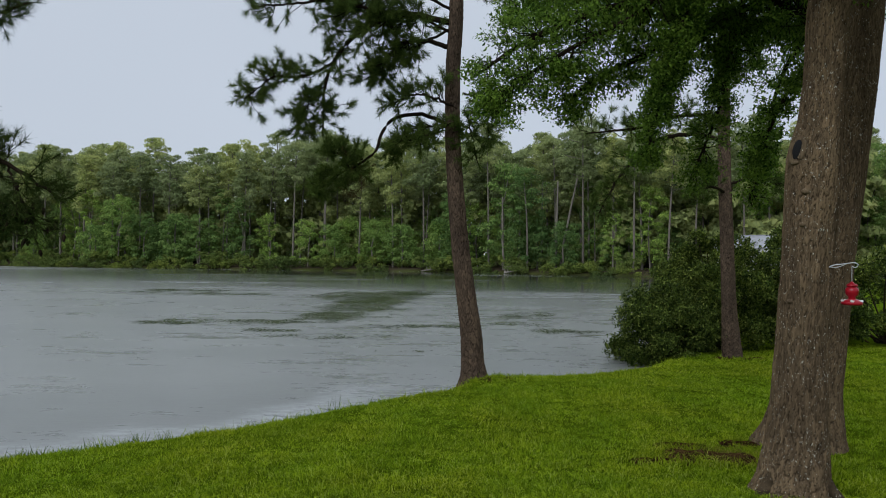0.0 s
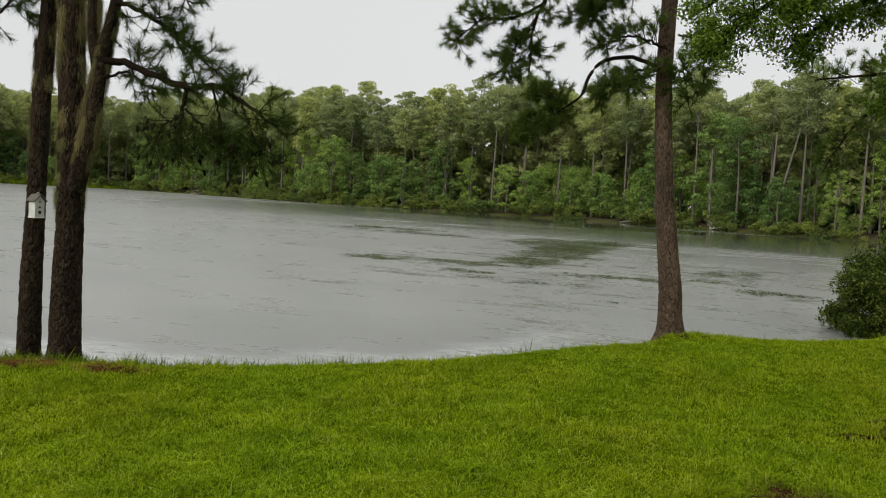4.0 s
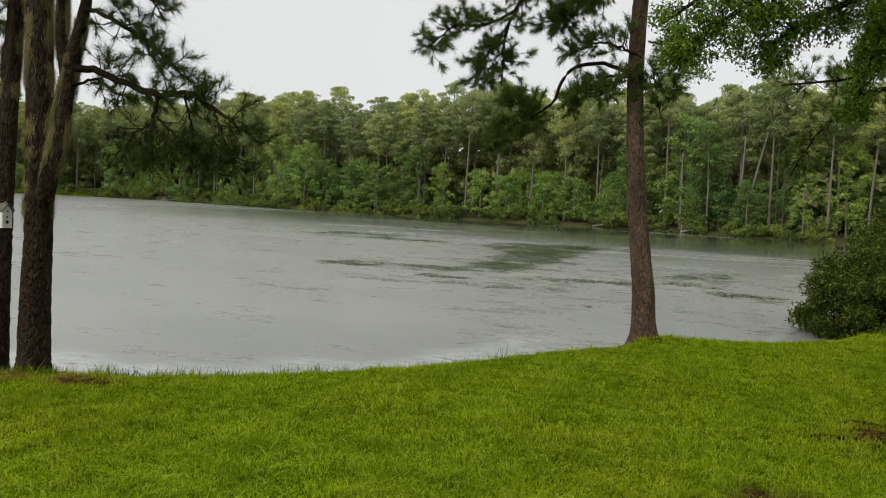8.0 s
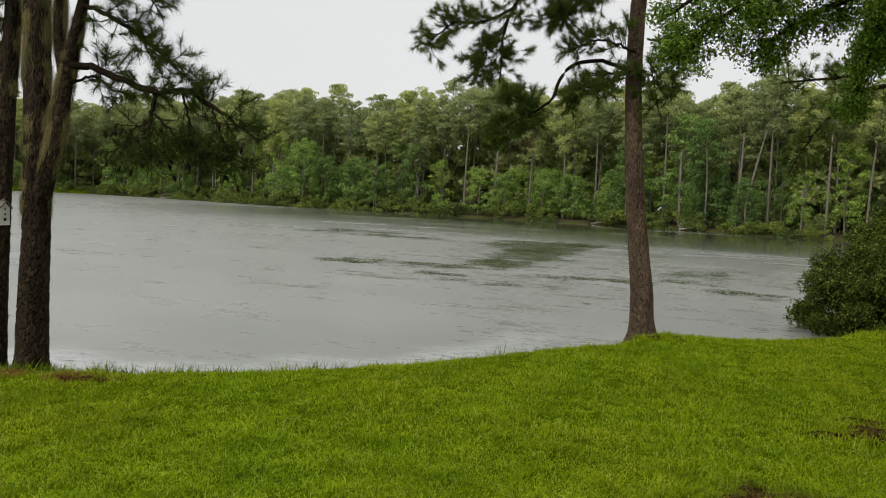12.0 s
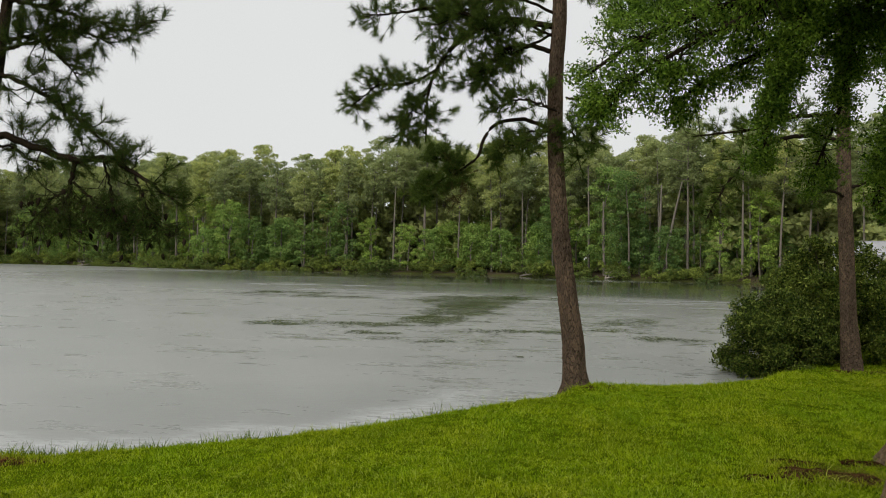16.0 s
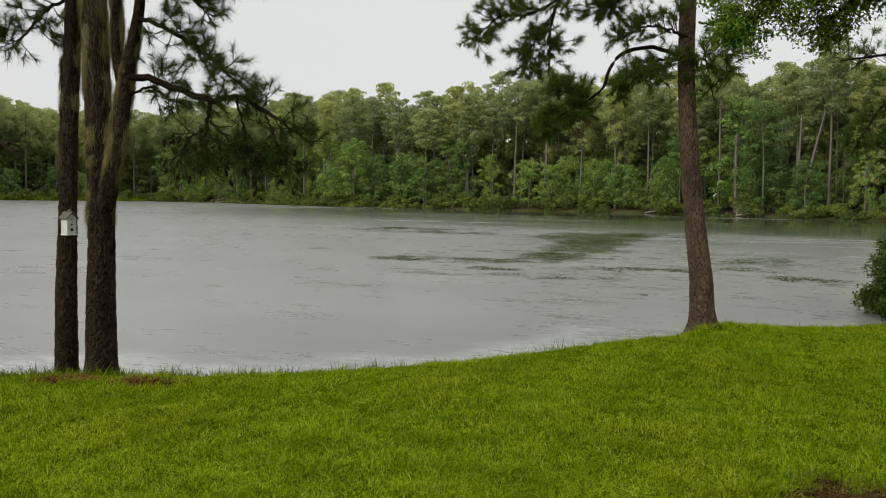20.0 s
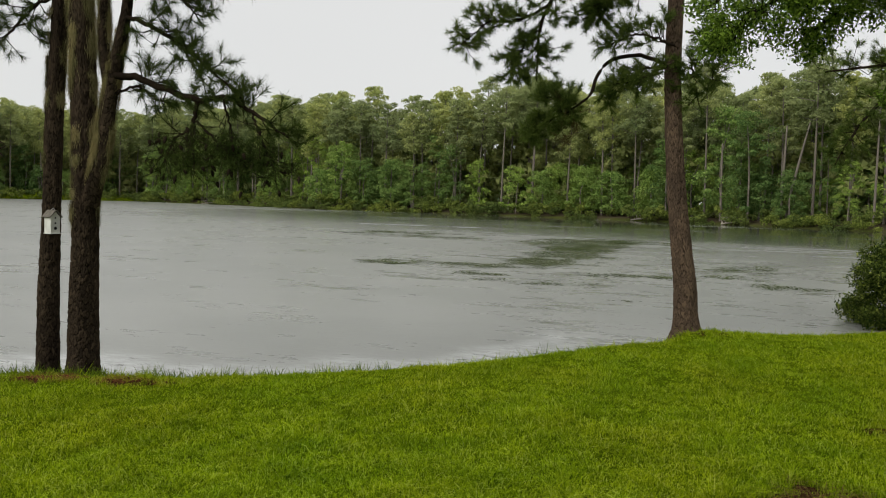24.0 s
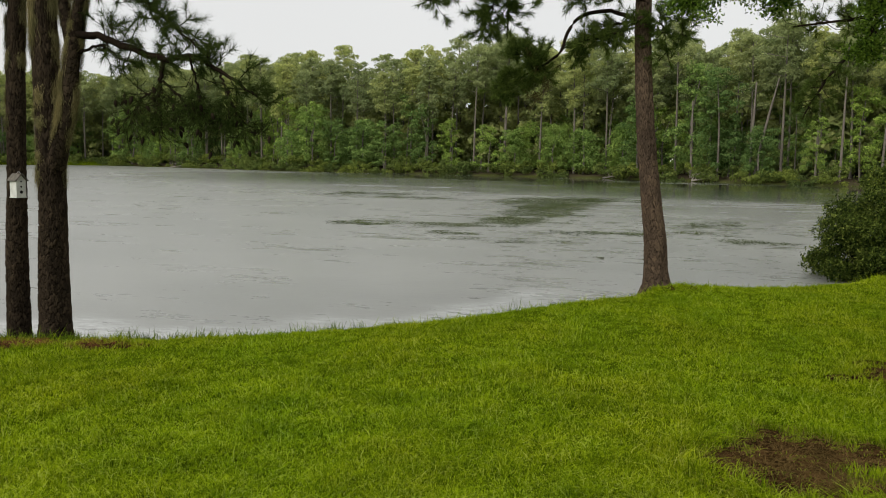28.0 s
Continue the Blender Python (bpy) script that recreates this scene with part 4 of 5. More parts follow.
        leafy_bough(tree, rng, [s, s + way * 1.3 + [0, 0, 0.2], s + way * 2.6], 0.05, 30, 0.7, 0.12, 20)
    # Extra low boughs out of view, added to shade the upper trunk.
    for k in range(10):
        a, up = -0.4 - 0.32 * k, 4.1 + 0.07 * (k % 4)
        s = np.array([2.85, 5.75, up])
        way = np.array([math.cos(a), math.sin(a), 0.12])
        leafy_bough(tree, rng, [s, s + way * 0.9 + [0, 0, 0.25], s + way * 1.9 + [0, 0, 0.2]], 0.05, 40, 0.6, 0.12, 22)
    z = on(3.72, 7.5)
    other = thing("oak_tree", (0, 0, 0), "second grey oak leaning away, its bark pale and lichened", "tree")
    line = np.array([(3.44, 7.5, z - 0.12), (3.48, 7.5, z + 0.14), (3.54, 7.5, 0.38), (3.63, 7.5, 0.8), (3.73, 7.5, 1.55), (3.83, 7.5, 2.05), (3.93, 7.5, 2.66), (4.01, 7.5, 3.28), (4.07, 7.5, 3.9), (4.2, 7.5, 5.0), (4.6, 7.6, 7.0)])
    trunk_part(other, rng, line, [0.50, 0.37, 0.285, 0.235, 0.196, 0.166, 0.150, 0.148, 0.148, 0.13, 0.07], OAK_BARK, (0.021, 0.12, 0.011), 0.007)
    leafy_bough(other, rng, [(4.1, 7.5, 3.9), (3.6, 8.2, 4.4), (3.0, 9.0, 4.2), (2.6, 9.6, 3.7)], 0.05, 58, 0.62)
    leafy_bough(other, rng, [(4.1, 7.5, 3.7), (3.8, 8.4, 4.3), (3.5, 9.2, 4.3), (3.4, 9.8, 3.9)], 0.05, 40, 0.5)
    leafy_bough(other, rng, [(4.2, 7.5, 4.0), (4.2, 8.6, 4.3), (4.1, 9.8, 4.4), (4.0, 10.6, 4.0)], 0.05, 44, 0.6)
    leafy_bough(other, rng, [(4.0, 7.5, 3.6), (3.7, 8.1, 3.5), (3.55, 8.5, 3.0), (3.5, 8.7, 2.6)], 0.03, 36, 0.3)
    leafy_bough(other, rng, [(3.9, 8.3, 4.2), (3.2, 8.6, 4.6), (2.4, 8.9, 4.6)], 0.04, 56, 0.6)
    leafy_bough(other, rng, [(4.1, 7.6, 3.75), (3.95, 8.4, 4.0), (3.95, 9.1, 3.75), (3.85, 9.2, 3.2), (3.72, 9.2, 2.6), (3.6, 9.2, 2.3)], 0.03, 40, 0.32, size=0.055, per=20, first=0.35)
    for k in range(7):
        a, up = 0.9 * k + 0.3, 4.6 + 0.3 * k
        s = np.array([4.3, 7.5, up])
        way = np.array([math.cos(a), math.sin(a), 0.3])
        leafy_bough(other, rng, [s, s + way * 1.1 + [0, 0, 0.2], s + way * 2.2], 0.05, 28, 0.6, 0.12, 20)


def bush(seed, x, y, wide, deep, tall, count, size, label):
    """A shrub: branching stems under separate lumps of leaves and stray shoots, its outline ragged and with gaps."""
    rng = np.random.default_rng(seed)
    z = on(x, y)
    shrub = thing("bush", (x, y, z), label, "bush")
    lumps = max(14, int(count / 1100))
    a, h = rng.uniform(0, 2 * math.pi, lumps), rng.uniform(0.06, 1.0, lumps)
    r = rng.uniform(0.45, 1.08, lumps) * np.sqrt(np.clip(1.05 - h**2.2, 0.05, 1))
    heart = np.stack([wide * r * np.cos(a), deep * r * np.sin(a), tall * h * rng.uniform(0.8, 1.0, lumps)], -1)
    stems = []
    for k in range(lumps):
        stems.append(tube(glide([(0.2 * rng.normal(), 0.2 * rng.normal(), -0.1), heart[k] * (0.35, 0.35, 0.5), heart[k]], 8), [0.03, 0.02, 0.006], 5))
    part("stem", mesh("stem", *clean(*joined(stems)), smooth=True), DARK_BARK, shrub)
    sprigs = count // 9
    pick = rng.integers(0, lumps, sprigs)
    out = unit(rng.normal(size=(sprigs, 3)) + unit(heart[pick] * (1, 1, 0.5)) * 0.35 + [0, 0, 0.3])
    swell = rng.uniform(0.20, 0.46, lumps)[pick][:, None]
    reach = rng.uniform(0.45, 1.0, (sprigs, 1)) ** 0.6 + 0.45 * (rng.uniform(0, 1, (sprigs, 1)) < 0.06)
    tips = heart[pick] + out * swell * reach * (1, 1, 0.75)
    spots = np.repeat(tips, 9, 0) + rng.normal(size=(sprigs * 9, 3)) * 0.030
    spots[:, 2] = np.maximum(spots[:, 2], 0.03)
    v, f = leaves(rng, spots, size, 0.42, -0.3)
    part("leaves", mesh("leaves", v, f), BUSH_LEAF, shrub)
    return shrub


lakeside_pine()
second_pine()
mossy_pines()
dead_branch_pine()
oaks()
bush(21, 4.95, 17.3, 1.2, 1.0, 1.7, 64000, 0.068, "dense rounded green bush at the water's edge")
bush(22, 6.4, 18.4, 1.5, 1.2, 2.75, 64000, 0.075, "tall dark leafy bush behind a pine trunk")
bush(23, 8.6, 19.2, 1.6, 1.2, 2.7, 38000, 0.1, "dark olive bush beside the lawn")
bush(24, 11.4, 20.2, 2.1, 1.3, 2.5, 26000, 0.1, "dark shady hedge bush beyond the lawn")


bush(25, 10.2, 21.8, 2.4, 1.2, 2.9, 28000, 0.1, "deep green bush filling the gap behind the hedge")


# ---- the wood on the far shore ----
def cloud(rng, hearts, radii, per, size, flat=0.7):
    """Clumps of small leaf faces round the hearts, turned outwards."""
    n = len(hearts) * per
    out = unit(rng.normal(size=(n, 3)))
    out[:, 2] = np.where(rng.uniform(0, 1, n) < 0.6, np.abs(out[:, 2]), out[:, 2])
    spots = np.repeat(hearts, per, 0) + out * np.repeat(radii, per)[:, None] * rng.uniform(0.55, 1.05, (n, 1)) * (1, 1, flat)
    face = unit(out + rng.normal(size=(n, 3)) * 0.55 + [0, 0, 0.25])
    a = unit(np.cross(face, rng.normal(size=(n, 3))))
    b = np.cross(face, a)
    s = size * rng.uniform(0.5, 1.25, (n, 1))
    v = np.stack([spots - a * s, spots + a * s * 0.6 - b * s * 0.7, spots + a * s * 0.6 + b * s * 0.7], 1).reshape(-1, 3)
    return v, np.arange(len(v)).reshape(-1, 3)


def far_pine(seed, tall=23.0, low=0.5):
    """A loblolly pine: bare mast, a few stubs, and a broad domed crown of heavy clumps on rising limbs."""
    rng = np.random.default_rng(seed)
    tree = thing("pine_tree", (0, 0, 0), "tall far-shore pine with a bare pale trunk", "tree", "trees on the far shore")
    bend = rng.normal(scale=0.6, size=2)
    line = np.array([(0, 0, -0.5), (bend[0] * 0.25, bend[1] * 0.25, tall * 0.4), (bend[0], bend[1], tall * 0.95)])
    stem = glide(line, 14)
    pieces = [tube(stem, [0.23, 0.17, 0.07], 7)]
    k = 34
    h = low + (1 - low) * (np.arange(k) + rng.uniform(0, 1, k)) / k
    u = (h - low) / (1 - low)
    r = rng.uniform(2.9, 4.2) * np.sqrt(np.clip(1.0 - (1.15 * u - 0.35) ** 2 * 1.35, 0.03, 1)) * rng.uniform(0.25, 1, k)
    a = np.arange(k) * 2.4 + rng.normal(scale=0.5, size=k)
    mast = np.stack([np.interp(h * tall, stem[:, 2], stem[:, 0]), np.interp(h * tall, stem[:, 2], stem[:, 1]), 0 * h], -1)
    hearts = mast + np.stack([r * np.cos(a), r * np.sin(a), tall * h + 0.15 * r], -1)
    for j in range(0, k, 2):
        foot = mast[j] + [0, 0, tall * h[j] - 0.5]
        pieces.append(tube(np.array([foot, (foot + hearts[j]) / 2 + [0, 0, -0.1], hearts[j]]), [0.06, 0.02], 4))
    for j in range(3):
        z, way = tall * rng.uniform(0.3, low), unit(rng.normal(size=3) * (1, 1, 0.2))
        foot = np.array([np.interp(z, stem[:, 2], stem[:, 0]), np.interp(z, stem[:, 2], stem[:, 1]), z])
        pieces.append(tube(np.array([foot, foot + way * 0.5, foot + way * 1.1 + [0, 0, -0.15]]), [0.035, 0.012], 4))
    part("trunk", mesh("trunk", *clean(*joined(pieces)), smooth=True), FAR_BARK, tree)
    part("crown", mesh("crown", *cloud(rng, hearts, rng.uniform(0.85, 1.5, k), 125, 0.24, 0.62)), HAZED_PINE, tree)
    return tree


def far_hardwood(seed, tall=11.0, wide=3.0):
    """A broad-leaved tree: lobes of leaves heaped on a rounded, lopsided crown that reaches near the ground."""
    rng = np.random.default_rng(seed)
    tree = thing("hardwood_tree", (0, 0, 0), "leafy bright green tree on the far shore", "tree", "trees on the far shore")
    line = np.array([(0, 0, -0.5), (0.3 * rng.normal(), 0.3 * rng.normal(), tall * 0.45), (0.5 * rng.normal(), 0, tall * 0.85)])
    v, f = tube(glide(line, 8), [0.16, 0.11, 0.04], 6)
    part("trunk", mesh("trunk", *clean(v, f), smooth=True), FAR_BARK, tree)
    k = 34
    h = 0.12 + 0.84 * (np.arange(k) + rng.uniform(0, 1, k)) / k
    a = np.arange(k) * 2.4 + rng.normal(scale=0.6, size=k)
    lop = 1 + 0.25 * np.cos(a - rng.uniform(0, 6)) * np.sin(3 * h + rng.uniform(0, 6))
    r = wide * lop * np.sqrt(np.clip(np.sin(np.pi * (0.10 + 0.86 * h)), 0.02, 1)) * np.sqrt(rng.uniform(0.15, 1, k))
    hearts = np.stack([r * np.cos(a), r * np.sin(a), tall * h - 0.1 * r], -1)
    part("crown", mesh("crown", *cloud(rng, hearts, rng.uniform(0.55, 1.3, k), 170, 0.15, 0.66)), HAZED_LEAF, tree)
    return tree


def far_shrub(seed, tall=2.6, wide=1.8):
    rng = np.random.default_rng(seed)
    shrub = thing("shrub", (0, 0, 0), "low green waterside shrub on the far bank", "bush", "shrubs on the far shore")
    k = 12
    a, r = rng.uniform(0, 2 * math.pi, k), wide * np.sqrt(rng.uniform(0, 1, k))
    hearts = np.stack([r * np.cos(a), r * np.sin(a), tall * rng.uniform(0.1, 0.9, k) * (1.1 - 0.5 * r / wide)], -1)
    part("leaves", mesh("leaves", *cloud(rng, hearts, rng.uniform(0.4, 0.85, k), 80, 0.16, 0.8)), FAR_SHRUB, shrub)
    return shrub


def plant(protos, rng, spots, sizes):
    """The first few spots take the plants as built, the rest take copies."""
    for k, ((x, y), size) in enumerate(zip(spots, sizes)):
        m = pose(x, y, on(x, y), 0, 0, rng.uniform(0, 360)) @ Matrix.Scale(float(size), 4)
        if k < len(protos):
            protos[k].matrix_basis = m
        else:
            ob = copy_thing(protos[k % len(protos)], Matrix())
            ob.matrix_basis = m


def scattered(rng, near, far, gap):
    """Places on the far side of the lake between two distances inland, no two closer than the gap."""
    n = 20000
    x, y = rng.uniform(-215, 80, n), rng.uniform(85, 235, n)
    s, a = inland(x, y), np.degrees(np.arctan2(-x, y))
    ok = (s > near) & (s < far) & (a > -33) & (a < 53) & ~((x > 26) & (y < 106))
    kept = np.zeros((0, 2))
    for p in np.stack([x, y], -1)[ok]:
        if not len(kept) or np.min(np.sum((kept - p) ** 2, 1)) > gap * gap:
            kept = np.vstack([kept, p])
    return kept


rng = np.random.default_rng(5)
shrub_spots = scattered(rng, -0.9, 2.6, 1.55)
plant([far_shrub(100 + k, 1.6 + 0.4 * k, 1.4 + 0.2 * k) for k in range(6)], rng, shrub_spots, rng.uniform(0.45, 1.3, len(shrub_spots)))
wood_spots = scattered(rng, 2.0, 15.0, 4.2)
stand = np.sin(0.11 * wood_spots[:, 0] + 1.0) + 0.7 * np.sin(0.29 * wood_spots[:, 0] - 0.8)
wood_spots = wood_spots[(stand > -0.75) | (rng.uniform(0, 1, len(wood_spots)) < 0.45)]
wood_spots = np.r_[wood_spots, np.stack([rng.uniform(36, 88, 70), rng.uniform(112, 132, 70)], -1)]
stand = np.sin(0.11 * wood_spots[:, 0] + 1.0) + 0.7 * np.sin(0.29 * wood_spots[:, 0] - 0.8)
plant([far_hardwood(200 + k, (6.5, 9.0, 12.5, 8.0, 14.5, 10.5, 16.0, 7.5)[k], (2.6, 2.9, 2.7, 3.3, 3.0, 3.6, 3.0, 2.3)[k]) for k in range(8)], rng, wood_spots, rng.uniform(0.6, 1.2, len(wood_spots)) * (1 + 0.14 * stand))
pine_spots = np.r_[scattered(rng, 4.5, 30.0, 4.0), np.stack([rng.uniform(34, 88, 34), rng.uniform(112, 140, 34)], -1)]
grow = np.interp(pine_spots[:, 0], [-160, -90, -62, -46, -26, 0, 40], [0.98, 0.95, 0.90, 0.87, 0.92, 0.90, 0.85])
plant([far_pine(300 + k, 21.5 + 0.6 * k, (0.48, 0.60, 0.54, 0.66)[k % 4]) for k in range(8)], rng, pine_spots, grow * rng.uniform(0.86, 1.05, len(pine_spots)))
back = np.r_[scattered(rng, 22.0, 46.0, 2.2), np.stack([rng.uniform(36, 100, 220), rng.uniform(130, 160, 220)], -1)]
back = np.r_[back, back[back[:, 0] < -70], back[back[:, 0] < -70]]
back = np.repeat(back, 5, 0) + rng.normal(scale=1.0, size=(5 * len(back), 2))
tops = np.interp(back[:, 0], [-160, -90, -50, -20, 0, 40], [21.5, 20.2, 17.2, 18.4, 18.0, 16.8])
hearts = np.stack([back[:, 0], back[:, 1], tops * rng.uniform(0.02, 1, len(back)) ** 1.1], -1)
under = np.r_[scattered(rng, 12.0, 24.0, 2.6), np.stack([rng.uniform(36, 90, 120), rng.uniform(122, 132, 120)], -1)]
under = np.repeat(under, 6, 0)
hearts = np.r_[hearts, np.c_[under + rng.normal(scale=1.0, size=under.shape), rng.uniform(0.3, 11.0, len(under))]]
thin = np.abs(np.degrees(np.arctan2(-hearts[:, 0], hearts[:, 1])) - 15.1) < 0.55
hearts = hearts[~(thin & (hearts[:, 2] > 11.5))]
woods = part("woods", mesh("woods", *cloud(rng, hearts, rng.uniform(1.0, 2.2, len(hearts)), 62, 0.62)), HAZED_PINE)
tagged(woods, "deep green wood behind the far shore trees", "woods", kind="stuff")


def bare_mast(x, y, tall, lean, label):
    """A branchless pale trunk, standing or leaning, with a few broken stubs."""
    rng = np.random.default_rng(int(abs(x) * 10) + 3)
    mast = thing("dead_tree", (x, y, on(x, y)), label, "dead tree")
    line = glide([(0, 0, -0.4), (0.45 * lean, 0, 0.5 * tall), (lean, 0.2, tall)], 14)
    part("trunk", mesh("trunk", *clean(*tube(line, [0.2, 0.17, 0.1], 8, 0.04, rng)), smooth=True), FAR_BARK, mast)
    for k in range(4):
        foot = line[6 + 2 * k]
        way = unit(rng.normal(size=3) * (1, 1, 0.3))
        part("stub", mesh("stub", *clean(*tube(np.array([foot, foot + way * 0.4, foot + way * 0.8]), [0.05, 0.015], 5)), smooth=True), FAR_BARK, mast)


def sedge():
    """A strip of tall bright sedge along the far bend of the shore."""
    rng = np.random.default_rng(91)
    u = rng.uniform(0, 1, 9000)
    x, y = -124 - 24 * u, 171.5 - 31 * u
    off = rng.uniform(-1.2, 2.2, len(u))
    x, y = x - 0.79 * off, y + 0.61 * off
    v, f = blades(rng, x, y, rng.uniform(0.5, 1.5, len(u)) * (1 - 0.6 * np.abs(2 * u - 1) ** 4), rng.uniform(0.08, 0.2, len(u)), 0.25)
    tagged(part("sedge", mesh("sedge", v + [0, 0, 0.12], f), GRASS), "bright green sedge along the far waterline", "sedge", kind="stuff")


bare_mast(16.4, 113.4, 13.0, 0.3, "pale bare trunk upright at the far wood's edge")
bare_mast(17.0, 113.8, 13.5, 2.6, "pale bare trunk leaning beside another")
bare_mast(9.2, 118.6, 11.0, -0.2, "slim pale dead trunk among far trees")


# ---- lawn, bare soil and shore plants ----
PATCHES = [(2.38, 6.84, 0.42, 0.34, 0.84), (1.85, 6.66, 0.26, 0.2, 0.72), (2.28, 7.3, 0.3, 0.17, 0.74), (2.82, 7.4, 0.3, 0.17, 0.74), (1.05, 4.36, 0.66, 0.55, 1.0), (-5.98, 6.50, 0.42, 0.28, 0.66), (-4.95, 6.50, 0.42, 0.2, 0.62), (0.62, 12.2, 0.5, 0.28, 0.35), (6.3, 16.25, 0.8, 0.3, 0.6)]


def bare(x, y):
    """How bare the soil lies: 0 under full turf, 1 in the middle of a patch."""
    most = np.zeros(np.shape(x))
    for px, py, wide, deep, strong in PATCHES:
        ragged = 0.75 + 2.6 * (1 - strong)
        d = np.hypot((x - px) / wide, (y - py) / deep) + ragged * (0.16 * wave(x, y, 1.4) + 0.12 * wave(x, y, 4.0))
        most = np.maximum(most, strong * np.clip(1.7 - 1.3 * d, 0, 1))
    return most


def soil_patch(px, py, wide, deep, strong, label):
    n = 56
    x, y = np.meshgrid(np.linspace(px - 1.5 * wide, px + 1.5 * wide, n), np.linspace(py - 1.5 * deep, py + 1.5 * deep, n))
    z = height(x, y) - 0.025 + 0.029 * smooth(0.1, 0.6, bare(x, y) / strong) + 0.004 * wave(x, y, 5.0)
    i = np.arange(n - 1)[:, None] * n + np.arange(n - 1)
    q = np.stack([i, i + 1, i + 1 + n, i + n], -1).reshape(-1, 4)
    patch = part("soil_patch", mesh("soil_patch", np.stack([x, y, z], -1), q, smooth=True), SOIL)
    tagged(patch, label, "bare soil", kind="structure")


def straw(seed, px, py, wide, deep, count, name, label, material=STRAW):
    """Fallen pine needles, lying crisscross."""
    rng = np.random.default_rng(seed)
    x, y = px + wide * rng.normal(size=count) * 0.5, py + deep * rng.normal(size=count) * 0.5
    keep = bare(x, y) > 0.15
    x, y = x[keep], y[keep]
    n = len(x)
    a, long = rng.uniform(0, 2 * math.pi, n), rng.uniform(0.05, 0.2, n)
    mid = np.stack([x, y, height(x, y) + rng.uniform(0.012, 0.035, n)], -1)
    way = np.stack([np.cos(a), np.sin(a), rng.normal(scale=0.12, size=n)], -1) * long[:, None] * 0.5
    side = np.stack([-np.sin(a), np.cos(a), 0 * a], -1) * 0.0013
    bend = np.stack([0 * a, 0 * a, rng.uniform(0, 0.02, n)], -1) + side * rng.normal(size=(n, 1)) * 4
    v = np.stack([mid - way, mid + bend - side, mid + way, mid + bend + side], 1).reshape(-1, 3)
    litter = part(name, mesh(name, v, np.arange(len(v)).reshape(-1, 4)), material)
    tagged(litter, label, "pine straw", kind="stuff")


def blades(rng, x, y, tall, width, lean, bent=False):
    """Grass blades: single spikes, or bent ones whose upper half tips over."""
    n = len(x)
    root = np.stack([x, y, height(x, y) - 0.006], -1)
    a = rng.uniform(0, 2 * math.pi, n)
    side = np.stack([np.cos(a), np.sin(a), 0 * a], -1) * width[:, None] * 0.5
    out = np.stack([lean * rng.normal(size=n) * tall, lean * rng.normal(size=n) * tall, tall], -1)
    if not bent:
        v = np.stack([root - side, root + side, root + out], 1).reshape(-1, 3)
        return v, np.arange(len(v)).reshape(-1, 3)
    mid = root + out * (0.42, 0.42, 0.72)
    tip = root + out * (1.5, 1.5, 0.9)
    v = np.stack([root - side, root + side, mid + side * 0.8, mid - side * 0.8, tip], 1).reshape(-1, 3)
    k = 5 * np.arange(n)[:, None]
    return v, np.concatenate([k + [0, 1, 2], k + [0, 2, 3], k + [3, 2, 4]])


def lawn(count):
    rng = np.random.default_rng(31)
    r, a = 3.2 + 18.8 * rng.uniform(0, 1, count) ** 1.3, radians(90) + rng.uniform(radians(-37), radians(50), count)
    rest = count // 14
    r[:rest], a[:rest] = 11 * np.sqrt(rng.uniform(0, 1, rest)), radians(141) + rng.uniform(0, radians(272), rest)
    x, y = r * np.cos(a), r * np.sin(a)
    clumped = rng.uniform(0, 1, count) < 0.55
    root = rng.integers(0, count, count // 26)
    mother = root[rng.integers(0, len(root), count)]
    spread = rng.normal(scale=0.022, size=(2, count)) * (1 + 0.05 * r[mother])
    x, y = np.where(clumped, x[mother] + spread[0], x), np.where(clumped, y[mother] + spread[1], y)
    r = np.hypot(x, y)
    s, b = inland(x, y), bare(x, y)
    keep = (s > -0.02) & (rng.uniform(0, 1, count) > smooth(0.33, 0.62, b) * np.where(b > 0.86, 0.95, 0.80) * (1 + 0.3 * wave(x, y, 5.0)))
    x, y, r, s, clumped = x[keep], y[keep], r[keep], s[keep], clumped[keep]
    tuft = 1 + 0.35 * wave(x, y, 0.9) + 0.34 * wave(x, y, 3.0)
    tall = rng.uniform(0.018, 0.048, len(x)) * np.clip(tuft, 0.5, 1.6)
    rim = bare(x, y)
    tall *= np.where(clumped, 1.05, 0.8) * np.where(rim > 0.55, 0.7, np.where(rim > 0.08, 1.7, 1.0))
    edge = (s > 0.3) & (s < 0.85) & (rng.uniform(0, 1, len(x)) < 0.05)
    tall[edge] = rng.uniform(0.06, 0.14, edge.sum())
    close, wide = r < 7.0, (0.0026 + 0.00068 * r) * rng.uniform(0.7, 1.3, len(x))
    tall[close] *= 1.18
    v, f = joined([blades(rng, x[close], y[close], tall[close], wide[close], 0.66, True), blades(rng, x[~close], y[~close], tall[~close], wide[~close], 0.62)])
    grass = part("grass", mesh("grass", v, f), GRASS)
    tagged(grass, "bright green wet lawn grass", "grass", kind="stuff")


def grass_tuft(seed, px, py, count, tall, wide, label):
    rng = np.random.default_rng(seed)
    x, y = px + wide * rng.normal(size=count), py + wide * 0.6 * rng.normal(size=count)
    v, f = blades(rng, x, y, tall * rng.uniform(0.4, 1.1, count), np.full(count, 0.012), 0.35)
    tuft = part("grass_tuft", mesh("grass_tuft", v, f), GRASS if tall < 0.1 else WEED)
    tagged(tuft, label, "grass", "grass tufts on the bank")


